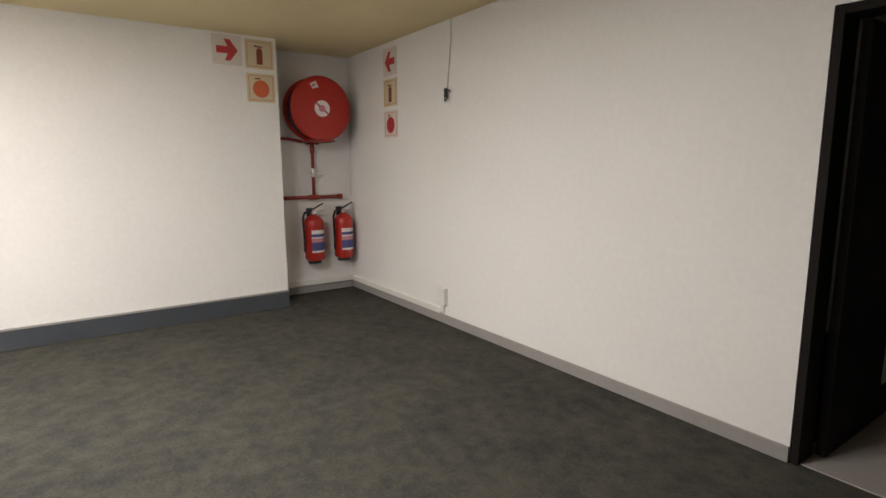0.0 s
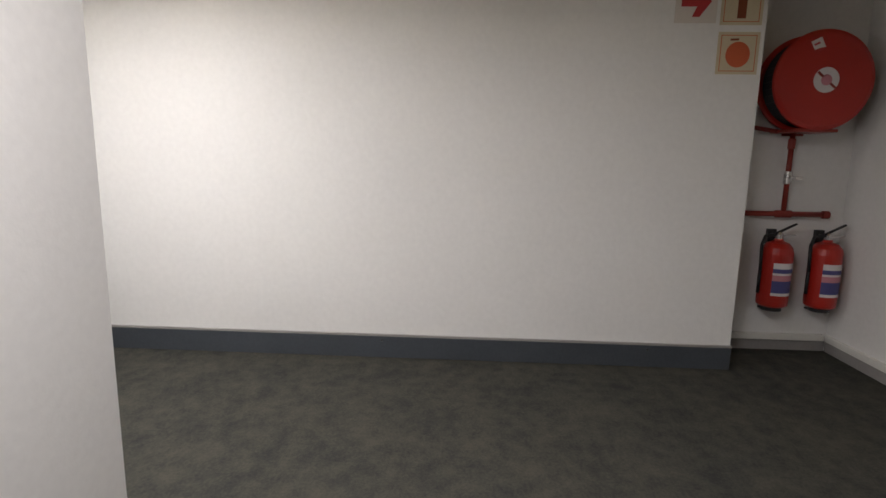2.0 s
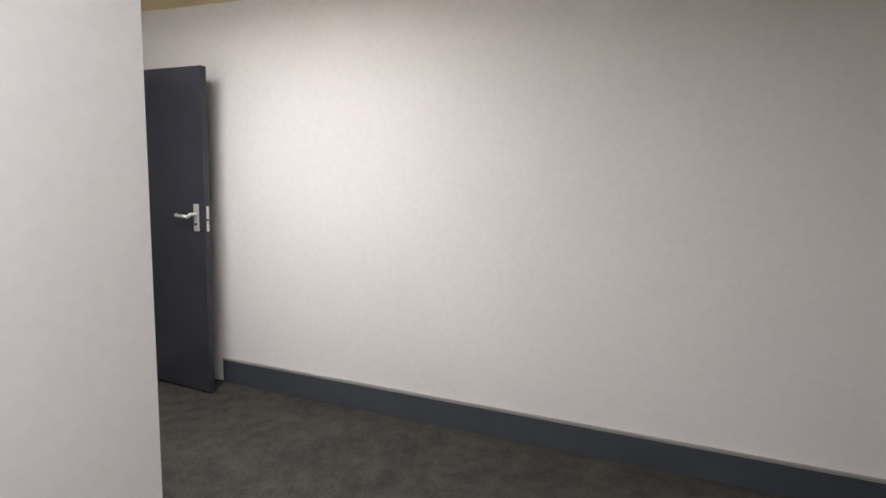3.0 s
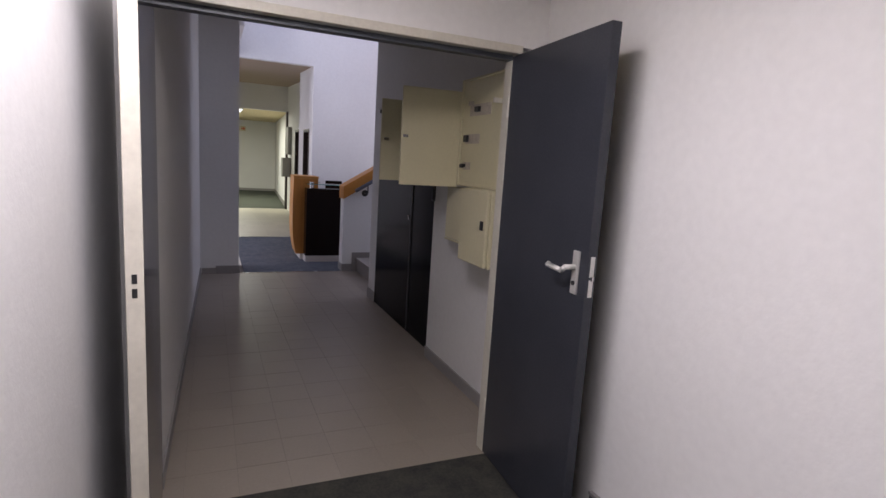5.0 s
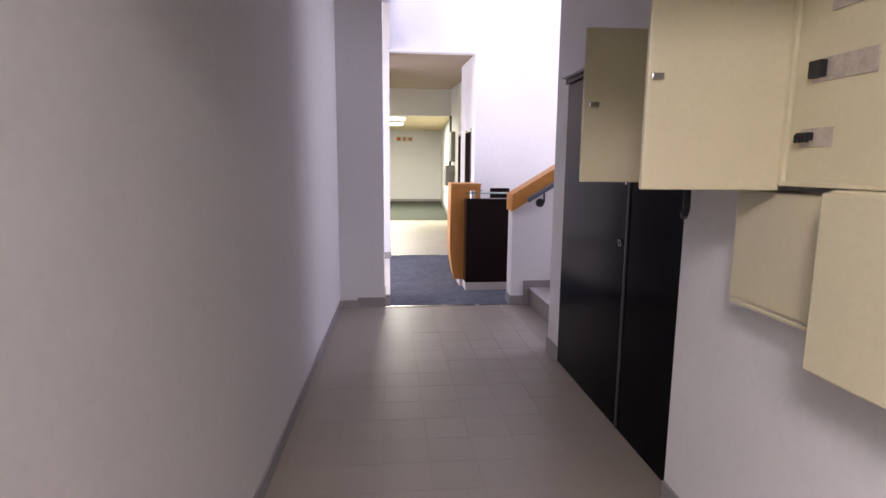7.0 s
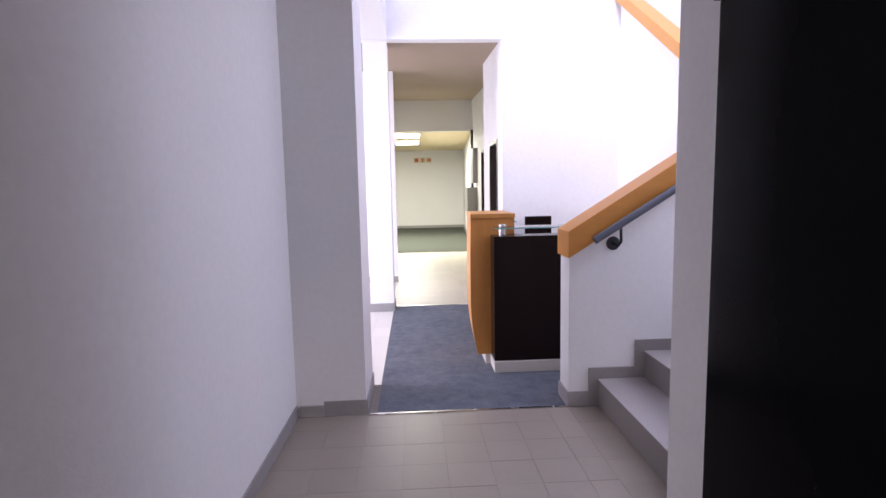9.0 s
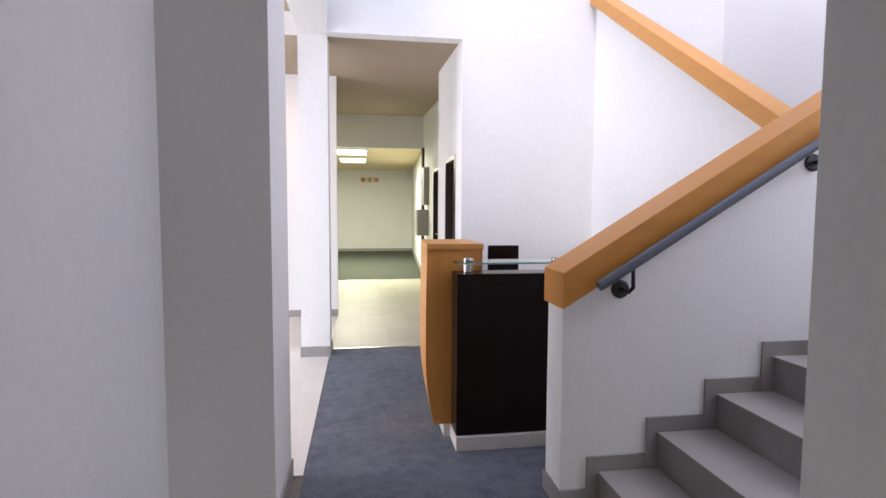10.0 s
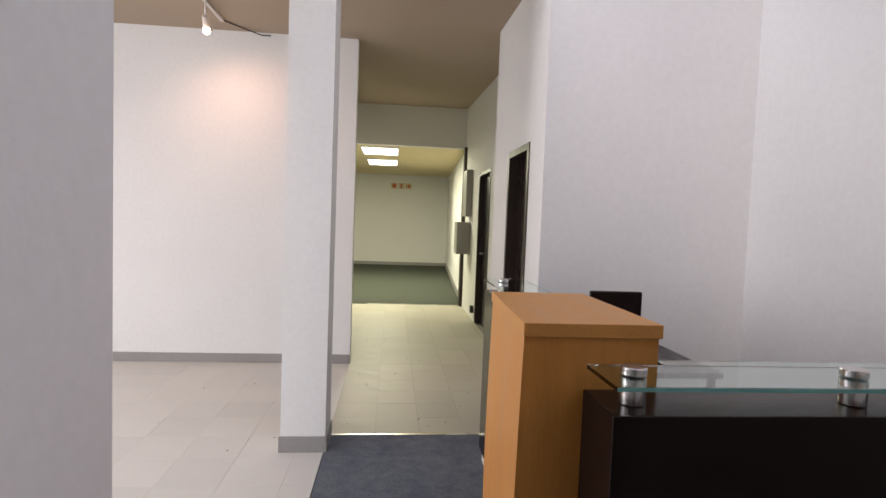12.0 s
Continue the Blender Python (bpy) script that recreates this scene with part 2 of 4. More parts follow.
def path_tube(name, pts, r, mat, parent=None, seg=10):
    bm = bmesh.new()
    for a, b in zip(pts, pts[1:]):
        add_tube(bm, a, b, r, seg=seg)
    for p in pts[1:-1]:
        bmesh.ops.create_uvsphere(bm, u_segments=seg, v_segments=6, radius=r, matrix=Matrix.Translation(p))
    return finish(name, bm, mat, parent, smooth=True)


def prism(name, pts, axis, a, b, mat, parent=None, bevel=0.0):
    """A polygon in the plane across the axis, pushed from a to b along it."""
    bm = bmesh.new()

    def at(p, c):
        return {"x": (c, p[0], p[1]), "y": (p[0], c, p[1]), "z": (p[0], p[1], c)}[axis]
    lo = [bm.verts.new(at(p, a)) for p in pts]
    hi = [bm.verts.new(at(p, b)) for p in pts]
    bm.faces.new(lo)
    bm.faces.new(list(reversed(hi)))
    for i in range(len(pts)):
        j = (i + 1) % len(pts)
        bm.faces.new((lo[i], hi[i], hi[j], lo[j]))
    if bevel:
        bmesh.ops.recalc_face_normals(bm, faces=bm.faces)
        bmesh.ops.bevel(bm, geom=list(bm.edges), offset=bevel, segments=2, profile=0.5, affect="EDGES")
    return finish(name, bm, mat, parent)


def lathe(name, profile, centre, mat, parent=None, axis="z", seg=32):
    """Radius and height pairs turned about an axis through the centre."""
    bm = bmesh.new()
    rings = []
    for r, h in profile:
        ring = []
        for i in range(seg):
            a = 2 * math.pi * i / seg
            c, s = r * math.cos(a), r * math.sin(a)
            v = {"z": (c, s, h), "x": (h, c, s), "y": (c, h, s)}[axis]
            ring.append(bm.verts.new(Vector(centre) + Vector(v)))
        rings.append(ring)
    for p, q in zip(rings, rings[1:]):
        for i in range(seg):
            bm.faces.new((p[i], p[(i + 1) % seg], q[(i + 1) % seg], q[i]))
    bm.faces.new(rings[0])
    bm.faces.new(list(reversed(rings[-1])))
    return finish(name, bm, mat, parent, smooth=False)


def thing(name, label, category, at, group=""):
    ob = new(name)
    ob.empty_display_size = 0.1
    ob.location = at
    ob["base_at"] = list(at)
    return tagged(ob, label, category, group)


def setting(ob, label=""):
    return tagged(ob, label, kind="structure")


# ---- structure ----
WX = 2.141          # long office wall
RY = -3.303         # back office wall
H1 = 2.45           # office ceiling
DY = 2.70           # wall with the double door
PX, PY = 0.33, 0.54  # corner of the partition
XR = 2.21           # corridor wall with the cabinets
H2 = 3.06           # corridor ceiling
VOID = 6.0

setting(box("floor_office", -6.0, 2.75, -6.3, DY + 0.01, -0.15, 0.0, CARPET), "charcoal carpet floor of the empty office")
setting(box("floor_slab", -4.2, 5.3, DY + 0.01, 24.6, -0.2, -0.012, GROUT))
setting(boxes("wall_office_long", [(WX, 2.75, -2.405, 2.78, 0, 3.4), (2.58, 2.75, RY, -2.405, 0, 3.4)], PLASTER), "white plastered office wall")
setting(boxes("wall_office_back", [(-1.86, 2.75, RY - 0.14, RY, 0, 3.4), (-6.0, -2.78, RY - 0.14, RY, 0, 3.4), (-2.78, -1.86, RY - 0.14, RY, 1.95, 3.4)], PLASTER))
setting(boxes("wall_partition", [(-6.0, PX, PY, PY + 0.15, 0, H1), (PX - 0.15, PX, PY + 0.15, DY, 0, H1)], PLASTER))
setting(boxes("wall_double_door", [(PX - 0.15, 0.405, DY, DY + 0.15, 0, H2), (2.0, WX, DY + 0.05, DY + 0.08, 0, 2.075), (2.0, WX, DY, DY + 0.08, 2.075, H2), (0.405, 2.0, DY, DY + 0.08, 2.075, H2)], PLASTER))
setting(boxes("wall_office_west", [(-6.15, -6.0, -6.4, PY + 0.15, 0, 3.4)], PLASTER))
setting(boxes("wall_store_room", [(-6.0, 2.75, -6.45, -6.3, 0, 3.4), (-1.2, -1.06, -6.3, RY - 0.14, 0, 3.4)], PLASTER))
setting(box("ceiling_office", -6.15, 2.75, -6.45, DY, H1, H1 + 0.12, CEILING), "yellowed office ceiling")

# corridor
setting(prism("wall_corridor_left", [(0.20, DY + 0.15), (0.435, DY + 0.15), (0.525, 7.50), (0.20, 7.50)], "z", 0, H2, PLASTER))
setting(boxes("wall_corridor_right", [(XR, XR + 0.25, DY + 0.08, 4.17, 0, H2), (XR, XR + 0.25, 4.17, 5.843, 2.03, H2)], PLASTER))
setting(boxes("wall_stair_side", [(2.266, 5.25, 5.843, 6.095, 0, VOID)], PLASTER), "white wall end beside the stairs")
setting(box("pier_left", 0.10, 0.968, 7.50, 8.02, 0, H2 + 0.05, PLASTER), "white plastered pier")
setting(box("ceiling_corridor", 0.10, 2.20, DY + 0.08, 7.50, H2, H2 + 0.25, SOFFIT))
setting(boxes("wall_gallery", [(-0.2, 2.20, 7.35, 7.50, H2 + 0.25, VOID), (2.05, 2.20, 5.87, 7.35, H2 + 0.25, VOID)], PLASTER))
setting(box("store_behind_door", 2.305, 5.1, 4.172, 5.841, 0.0, 2.02, DARK_WOOD))

# reception and stair void
setting(box("floor_carpet_reception", 1.035, 5.2, 7.50, 10.70, -0.012, 0.004, BLUE_CARPET), "blue-grey reception carpet")
setting(boxes("column_reception", [(0.765, 1.04, 10.44, 10.72, 0, 3.10)], PLASTER), "white square column")
setting(boxes("wall_header", [(-4.0, 2.33, 10.35, 10.50, 3.095, VOID), (0.77, 1.05, 8.02, 10.35, 3.10, 3.5), (0.77, 1.05, 8.02, 8.2, 3.5, VOID), (0.77, 1.05, 10.2, 10.35, 3.5, VOID), (0.77, 1.05, 8.2, 10.2, 5.75, VOID)], PLASTER))
setting(boxes("wall_reception_far", [(2.33, 5.25, 10.35, 10.50, 0, VOID)], PLASTER), "tall white reception wall")
# gap in the unseen east wall, left for the added stair fill
setting(boxes("wall_stairwell", [(5.1, 5.25, 7.4, 10.35, 0, VOID), (5.1, 5.25, 6.095, 6.2, 0, VOID), (5.1, 5.25, 6.2, 7.4, 0, 2.05), (5.1, 5.25, 6.2, 7.4, 3.85, VOID)], PLASTER))
setting(boxes("ceiling_void", [(-0.2, 1.3, 5.7, 10.5, VOID, VOID + 0.2), (4.9, 5.25, 5.7, 10.5, VOID, VOID + 0.2), (1.3, 4.9, 5.7, 6.1, VOID, VOID + 0.2), (1.3, 4.9, 10.1, 10.5, VOID, VOID + 0.2)], PLASTER))

# entrance hall at the side, passage and room beyond
setting(box("wall_hall_back", -4.0, 1.03, 12.50, 12.65, 0, 3.3, PLASTER))
setting(boxes("wall_hall_front", [(-4.0, -3.6, 7.87, 8.02, 0, 3.3), (-0.2, 0.10, 7.87, 8.02, 0, 3.3), (-3.6, -0.2, 7.87, 8.02, 0, 0.35), (-3.6, -0.2, 7.87, 8.02, 2.95, 3.3)], PLASTER))
setting(boxes("wall_hall_west", [(-4.15, -4.0, 7.87, 8.2, 0, 3.3), (-4.15, -4.0, 10.5, 12.65, 0, 3.3), (-4.15, -4.0, 8.2, 10.5, 3.0, 3.3), (-4.15, -4.0, 8.2, 10.5, 0, 0.4)], PLASTER))
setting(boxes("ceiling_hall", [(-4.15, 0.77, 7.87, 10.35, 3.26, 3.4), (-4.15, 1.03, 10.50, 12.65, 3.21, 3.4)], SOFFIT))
setting(prism("ceiling_passage", [(10.50, 3.11), (16.40, 3.41), (16.40, 3.55), (10.50, 3.55)], "x", 0.56, 2.80, SOFFIT), "passage ceiling, its shade put into a brown colour")
setting(box("wall_passage_left", 0.55, 0.70, 12.65, 16.40, 0, 3.5, PLASTER))
setting(boxes("wall_passage_right", [(2.33, 2.80, 10.50, 10.70, 0, 3.5), (2.33, 2.80, 11.36, 11.97, 0, 3.5), (2.33, 2.80, 10.70, 11.36, 2.03, 3.5),
                                     (2.65, 2.80, 11.97, 13.90, 0, 3.5), (2.65, 2.80, 14.80, 16.40, 0, 3.5), (2.65, 2.80, 13.90, 14.80, 2.17, 3.5)], PLASTER))
setting(boxes("wall_soffit", [(-1.5, 3.3, 16.40, 16.55, 2.73, 3.55)], PLASTER))
setting(prism("ceiling_back_room", [(16.55, 2.74), (24.2, 2.86), (24.2, 3.05), (16.55, 3.05)], "x", -1.5, 3.3, CEILING))
setting(box("wall_back_room_far", -1.5, 3.4, 24.2, 24.35, 0, 3.1, PLASTER))
setting(prism("wall_back_room_right", [(2.68, 16.55), (3.15, 24.2), (3.35, 24.2), (2.88, 16.55)], "z", 0, 3.1, PLASTER))
setting(boxes("wall_back_room_left", [(-1.65, -1.5, 16.4, 24.35, 0, 3.1), (-1.5, 0.70, 16.40, 16.55, 0, 2.73)], PLASTER))
setting(box("floor_back_room", -1.5, 3.4, 16.33, 24.2, -0.012, 0.004, GREEN_CARPET), "grey-green carpet")
setting(boxes("trim_threshold", [(1.03, 2.65, 16.30, 16.335, -0.01, 0.008), (0.53, 2.40, 7.485, 7.503, -0.012, 0.006), (1.04, 2.33, 10.69, 10.71, -0.012, 0.007)], STEEL))

# skirtings
setting(boxes("baseboard_office", [(WX - 0.014, WX, -2.41, 2.05, 0, 0.15)], SLATE, bevel=0.003), "slate grey baseboard")
setting(boxes("baseboard_office_cap", [(WX - 0.018, WX, -2.412, 2.05, 0.152, 0.165)], SKIRT))
setting(boxes("baseboard_back_wall", [(-1.86, 2.565, RY, RY + 0.012, 0, 0.075), (2.568, 2.58, RY + 0.012, -2.405, 0, 0.075)], SKIRT, bevel=0.002))
setting(boxes("skirting_corridor", [(XR - 0.012, XR, DY + 0.09, 4.17, 0, 0.085), (2.254, 2.266, 5.83, 6.105, 0, 0.11), (2.266, 2.42, 6.095, 6.107, 0, 0.11), (0.70, 0.98, 7.488, 7.50, 0, 0.10), (0.968, 0.98, 7.50, 8.02, 0, 0.10),
                                   (0.755, 1.05, 10.428, 10.44, 0, 0.10), (1.04, 1.052, 10.44, 10.72, 0, 0.10), (-3.9, 1.03, 12.488, 12.50, 0, 0.09), (-1.4, 3.2, 24.18, 24.2, 0, 0.10)], SKIRT, bevel=0.002))
setting(prism("skirting_corridor_left", [(0.437, DY + 0.16), (0.448, DY + 0.16), (0.536, 7.488), (0.525, 7.488)], "z", 0, 0.08, SKIRT))
setting(prism("skirting_back_room", [(2.66, 16.6), (2.68, 16.6), (3.15, 24.18), (3.13, 24.18)], "z", 0, 0.12, SKIRT))
setting(box("trim_cable_end", 0.545, 0.70, 7.482, 7.498, 0.004, 0.075, STEP, bevel=0.003))

# ---- office: double door ----
setting(boxes("door_frame_double", [(0.395, 0.408, DY - 0.02, DY + 0.17, 0, 2.04), (1.975, 2.0, DY + 0.035, DY + 0.10, 0, 2.04), (0.405, 2.0, DY - 0.02, DY + 0.09, 2.04, 2.078)], FRAME, bevel=0.003), "cream painted steel door frame")
setting(boxes("trim_door_stop", [(0.43, 1.975, DY + 0.03, DY + 0.085, 2.018, 2.04)], SLATE))

door = thing("door_leaf", "dark grey painted door leaf standing open", "door", (0, 0, 0))
box("panel", 0.0, 0.042, -0.757, 0.0, 0.012, 2.032, DOOR_GREY, door, bevel=0.003)
box("back_plate", -0.009, 0.0, -0.712, -0.672, 1.045, 1.212, SATIN, door, bevel=0.003)
for z0, z1 in ((1.122, 1.20), (1.046, 1.112)):
    box("lock_face", 0.013, 0.031, -0.7605, -0.757, z0, z1, SATIN, door, bevel=0.001)
box("latch", 0.017, 0.027, -0.770, -0.757, 1.108, 1.126, STEEL, door, bevel=0.002)
path_tube("lever", [(-0.005, -0.692, 1.15), (-0.052, -0.692, 1.15), (-0.060, -0.680, 1.135), (-0.062, -0.585, 1.140), (-0.052, -0.575, 1.142)], 0.0105, SATIN, door)
tube("key_cylinder", (-0.014, -0.692, 1.088), (-0.006, -0.692, 1.088), 0.009, BLACK_PLASTIC, door, seg=12)
tube("far_lever", (0.042, -0.692, 1.135), (0.085, -0.692, 1.135), 0.009, STEEL, door, seg=12)
for z in (0.25, 1.05, 1.80):
    tube("hinge", (0.0, 0.008, z - 0.05), (0.0, 0.008, z + 0.05), 0.007, FRAME, door, seg=12)
door.matrix_basis = pose(1.967, 2.718, 0, 0, 0, -3.6)

door = thing("door_leaf", "dark grey glossy door leaf with cream edge, standing open", "door", (0, 0, 0))
box("panel", -0.042, 0.0, -0.70, 0.18, 0.012, 2.032, GLOSS_GREY, door, bevel=0.003)
box("edge_strip", -0.043, 0.001, -0.709, -0.7005, 0.012, 2.032, FRAME, door, bevel=0.002)
for z in (1.152, 1.113):
    boxes("strike_hole", [(-0.028, -0.015, -0.7105, -0.7085, z - 0.0125, z + 0.0125)], BLACK_PLASTIC, door)
door.matrix_basis = pose(0.453, 2.69, 0, 0, 0, 2.2)

# dark doorway in the back wall
setting(boxes("door_frame_store", [(-1.90, -1.863, RY - 0.15, RY + 0.004, 0, 1.95), (-2.78, -2.745, RY - 0.15, RY + 0.004, 0, 1.95), (-2.745, -1.90, RY - 0.15, RY + 0.004, 1.91, 1.948)], STORE_DARK, bevel=0.003), "dark stained door frame")
setting(box("floor_store", -2.78, -1.86, -6.2, RY - 0.02, 0.0, 0.006, STEP))
box_ = thing("open_door", "dark stained wooden door standing open into the store", "door", (-1.93, RY - 0.15, 0))
box("panel", -1.95, -1.91, RY - 0.95, RY - 0.15, 0.01, 1.905, STORE_DARK, box_, bevel=0.003)
box("push_plate", -1.956, -1.95, RY - 0.90, RY - 0.80, 0.2, 1.6, GREY_BOX, box_, bevel=0.002)

# nails left in the baseboard
for y in (-0.081, -1.863):
    tagged(tube("nail", (WX - 0.014, y, 0.122), (WX - 0.026, y, 0.123), 0.005, STEEL, seg=8), "small bright nail driven into the slate baseboard", "nail", "nails in the baseboard")

# ---- fire corner ----
reel = thing("fire_hose_reel", "round red fire hose reel on the recessed wall", "hose reel", (2.58, -2.88, 1.56))
lathe("drum_face", [(0.0, -0.300), (0.10, -0.302), (0.285, -0.292), (0.308, -0.284), (0.314, -0.272), (0.308, -0.262), (0.10, -0.262), (0.0, -0.262)], (2.58, -2.88, 1.885), RED, reel, axis="x", seg=56)
lathe("drum_back", [(0.0, -0.095), (0.30, -0.095), (0.314, -0.085), (0.314, -0.07), (0.0, -0.065)], (2.58, -2.88, 1.885), RED, reel, axis="x", seg=56)
bm = bmesh.new()
for i in range(7):
    ring = []
    for a in range(40):
        t = 2 * math.pi * a / 40
        ring.append((2.58 - 0.25 + i * 0.024, -2.88 + 0.275 * math.cos(t), 1.885 + 0.275 * math.sin(t)))
    for a in range(40):
        add_tube(bm, ring[a], ring[(a + 1) % 40], 0.0125, seg=6)
finish("hose", bm, BLACK_PLASTIC, reel)
lathe("core", [(0.0, -0.265), (0.26, -0.265), (0.26, -0.09), (0.0, -0.09)], (2.58, -2.88, 1.885), RED_PIPE, reel, axis="x", seg=40)
lathe("hub_label", [(0.045, -0.306), (0.078, -0.306), (0.078, -0.3005), (0.045, -0.3005)], (2.58, -2.88, 1.885), LABEL_WHITE, reel, axis="x", seg=32)
lathe("hub", [(0.0, -0.318), (0.028, -0.316), (0.034, -0.306), (0.034, -0.30), (0.0, -0.30)], (2.58, -2.88, 1.885), LABEL_PINK, reel, axis="x", seg=24)
for a in (0.7, 3.84):
    tube("hub_arm", (2.275, -2.88 + 0.03 * math.cos(a), 1.885 + 0.03 * math.sin(a)), (2.275, -2.88 + 0.075 * math.cos(a), 1.885 + 0.075 * math.sin(a)), 0.008, RED_PIPE, reel, seg=8)
prism("instruction_label", [(-2.765, 2.115), (-2.825, 2.145), (-2.885, 2.03), (-2.825, 2.0)], "x", 2.2835, 2.288, LABEL_WHITE, reel)
for k in range(3):
    prism("print_bar", [(-2.782 - k * 0.03, 2.10 - k * 0.033), (-2.815 - k * 0.03, 2.117 - k * 0.033), (-2.821 - k * 0.03, 2.106 - k * 0.033), (-2.788 - k * 0.03, 2.089 - k * 0.033)], "x", 2.2825, 2.284, SIGN_RED, reel)
tube("axle", (2.58, -2.88, 1.885), (2.29, -2.88, 1.885), 0.03, RED_PIPE, reel)
boxes("cradle", [(2.30, 2.58, -3.01, -2.73, 1.565, 1.585), (2.56, 2.58, -2.95, -2.81, 1.55, 2.0)], RED_PIPE, reel, bevel=0.003)

pipe = thing("fire_water_pipe", "dark red painted fire water pipe with a brass valve", "pipe", (2.58, -2.85, 1.0))
path_tube("riser", [(2.52, -2.855, 1.57), (2.52, -2.855, 1.02)], 0.017, RED_PIPE, pipe, seg=16)
path_tube("cross_pipe", [(2.52, -2.41, 1.012), (2.52, -3.14, 1.012)], 0.019, RED_PIPE, pipe, seg=16)
path_tube("feed_pipe", [(2.52, -2.41, 1.60), (2.52, -2.60, 1.60), (2.50, -2.74, 1.575)], 0.015, RED_PIPE, pipe, seg=14)
tube("end_cap", (2.52, -3.12, 1.012), (2.52, -3.165, 1.012), 0.027, RED_PIPE, pipe, seg=16, bevel=0.004)
tube("tee", (2.52, -2.80, 1.012), (2.52, -2.91, 1.012), 0.026, RED_PIPE, pipe, seg=16, bevel=0.004)
tube("coupling", (2.52, -2.855, 1.46), (2.52, -2.855, 1.53), 0.024, RED_PIPE, pipe, seg=16, bevel=0.004)
tube("valve_body", (2.52, -2.855, 1.22), (2.52, -2.855, 1.31), 0.026, STEEL, pipe, seg=16, bevel=0.005)
boxes("valve_lever", [(2.47, 2.485, -2.93, -2.845, 1.255, 1.275), (2.475, 2.52, -2.865, -2.845, 1.255, 1.275)], STEEL, pipe, bevel=0.003)
for y in (-2.50, -3.05):
    tube("pipe_clip", (2.52, y, 1.012), (2.58, y, 1.012), 0.008, RED_PIPE, pipe, seg=10)


def extinguisher(y, x=2.46):
    e = thing("fire_extinguisher", "red fire extinguisher with blue label, hung on the wall", "extinguisher", (x, y, 0.33), "extinguishers in the fire corner")
    lathe("cylinder", [(0.0, 0.365), (0.082, 0.365), (0.097, 0.378), (0.100, 0.40), (0.100, 0.745), (0.093, 0.785), (0.068, 0.815), (0.032, 0.83), (0.026, 0.845), (0.0, 0.845)], (x, y, 0), RED, e, seg=32)
    lathe("skirt", [(0.0, 0.335), (0.066, 0.335), (0.066, 0.37), (0.0, 0.37)], (x, y, 0), BLACK_PLASTIC, e, seg=28)
    lathe("valve", [(0.0, 0.84), (0.024, 0.84), (0.024, 0.875), (0.015, 0.89), (0.0, 0.89)], (x, y, 0), STEEL, e, seg=16)
    prism("carry_handle", [(y + 0.025, 0.868), (y - 0.105, 0.876), (y - 0.112, 0.868), (y + 0.02, 0.856)], "x", x - 0.011, x + 0.011, STEEL, e, bevel=0.002)
    prism("squeeze_lever", [(y + 0.03, 0.885), (y - 0.105, 0.955), (y - 0.112, 0.946), (y + 0.025, 0.872)], "x", x - 0.010, x + 0.010, BLACK_PLASTIC, e, bevel=0.002)
    path_tube("hose", [(x, y + 0.02, 0.872), (x - 0.005, y + 0.095, 0.862), (x - 0.01, y + 0.116, 0.80), (x - 0.012, y + 0.110, 0.62), (x - 0.012, y + 0.110, 0.46)], 0.011, BLACK_PLASTIC, e)
    # label wrapped round the side that faces the room
    bm = bmesh.new()
    for za, zb, mi in ((0.455, 0.475, 0), (0.475, 0.56, 1), (0.56, 0.60, 2), (0.60, 0.615, 0), (0.615, 0.645, 1), (0.645, 0.685, 0)):
        cols = []
        for k in range(11):
            a = math.pi * (0.80 + 0.55 * k / 10)
            cols.append([bm.verts.new((x + 0.1008 * math.cos(a), y + 0.1008 * math.sin(a), z)) for z in (za, zb)])
        for p, q in zip(cols, cols[1:]):
            f = bm.faces.new((p[0], q[0], q[1], p[1]))
            f.material_index = mi
    finish("label", bm, [LABEL_WHITE, LABEL_BLUE, LABEL_PINK], e)
    boxes("wall_bracket", [(2.55, 2.58, y - 0.03, y + 0.03, 0.36, 0.90), (x + 0.02, 2.58, y - 0.015, y + 0.015, 0.855, 0.87), (x, 2.56, y - 0.04, y + 0.04, 0.325, 0.337)], BLACK_PLASTIC, e, bevel=0.002)
    return e


extinguisher(-2.815)
extinguisher(-3.145)


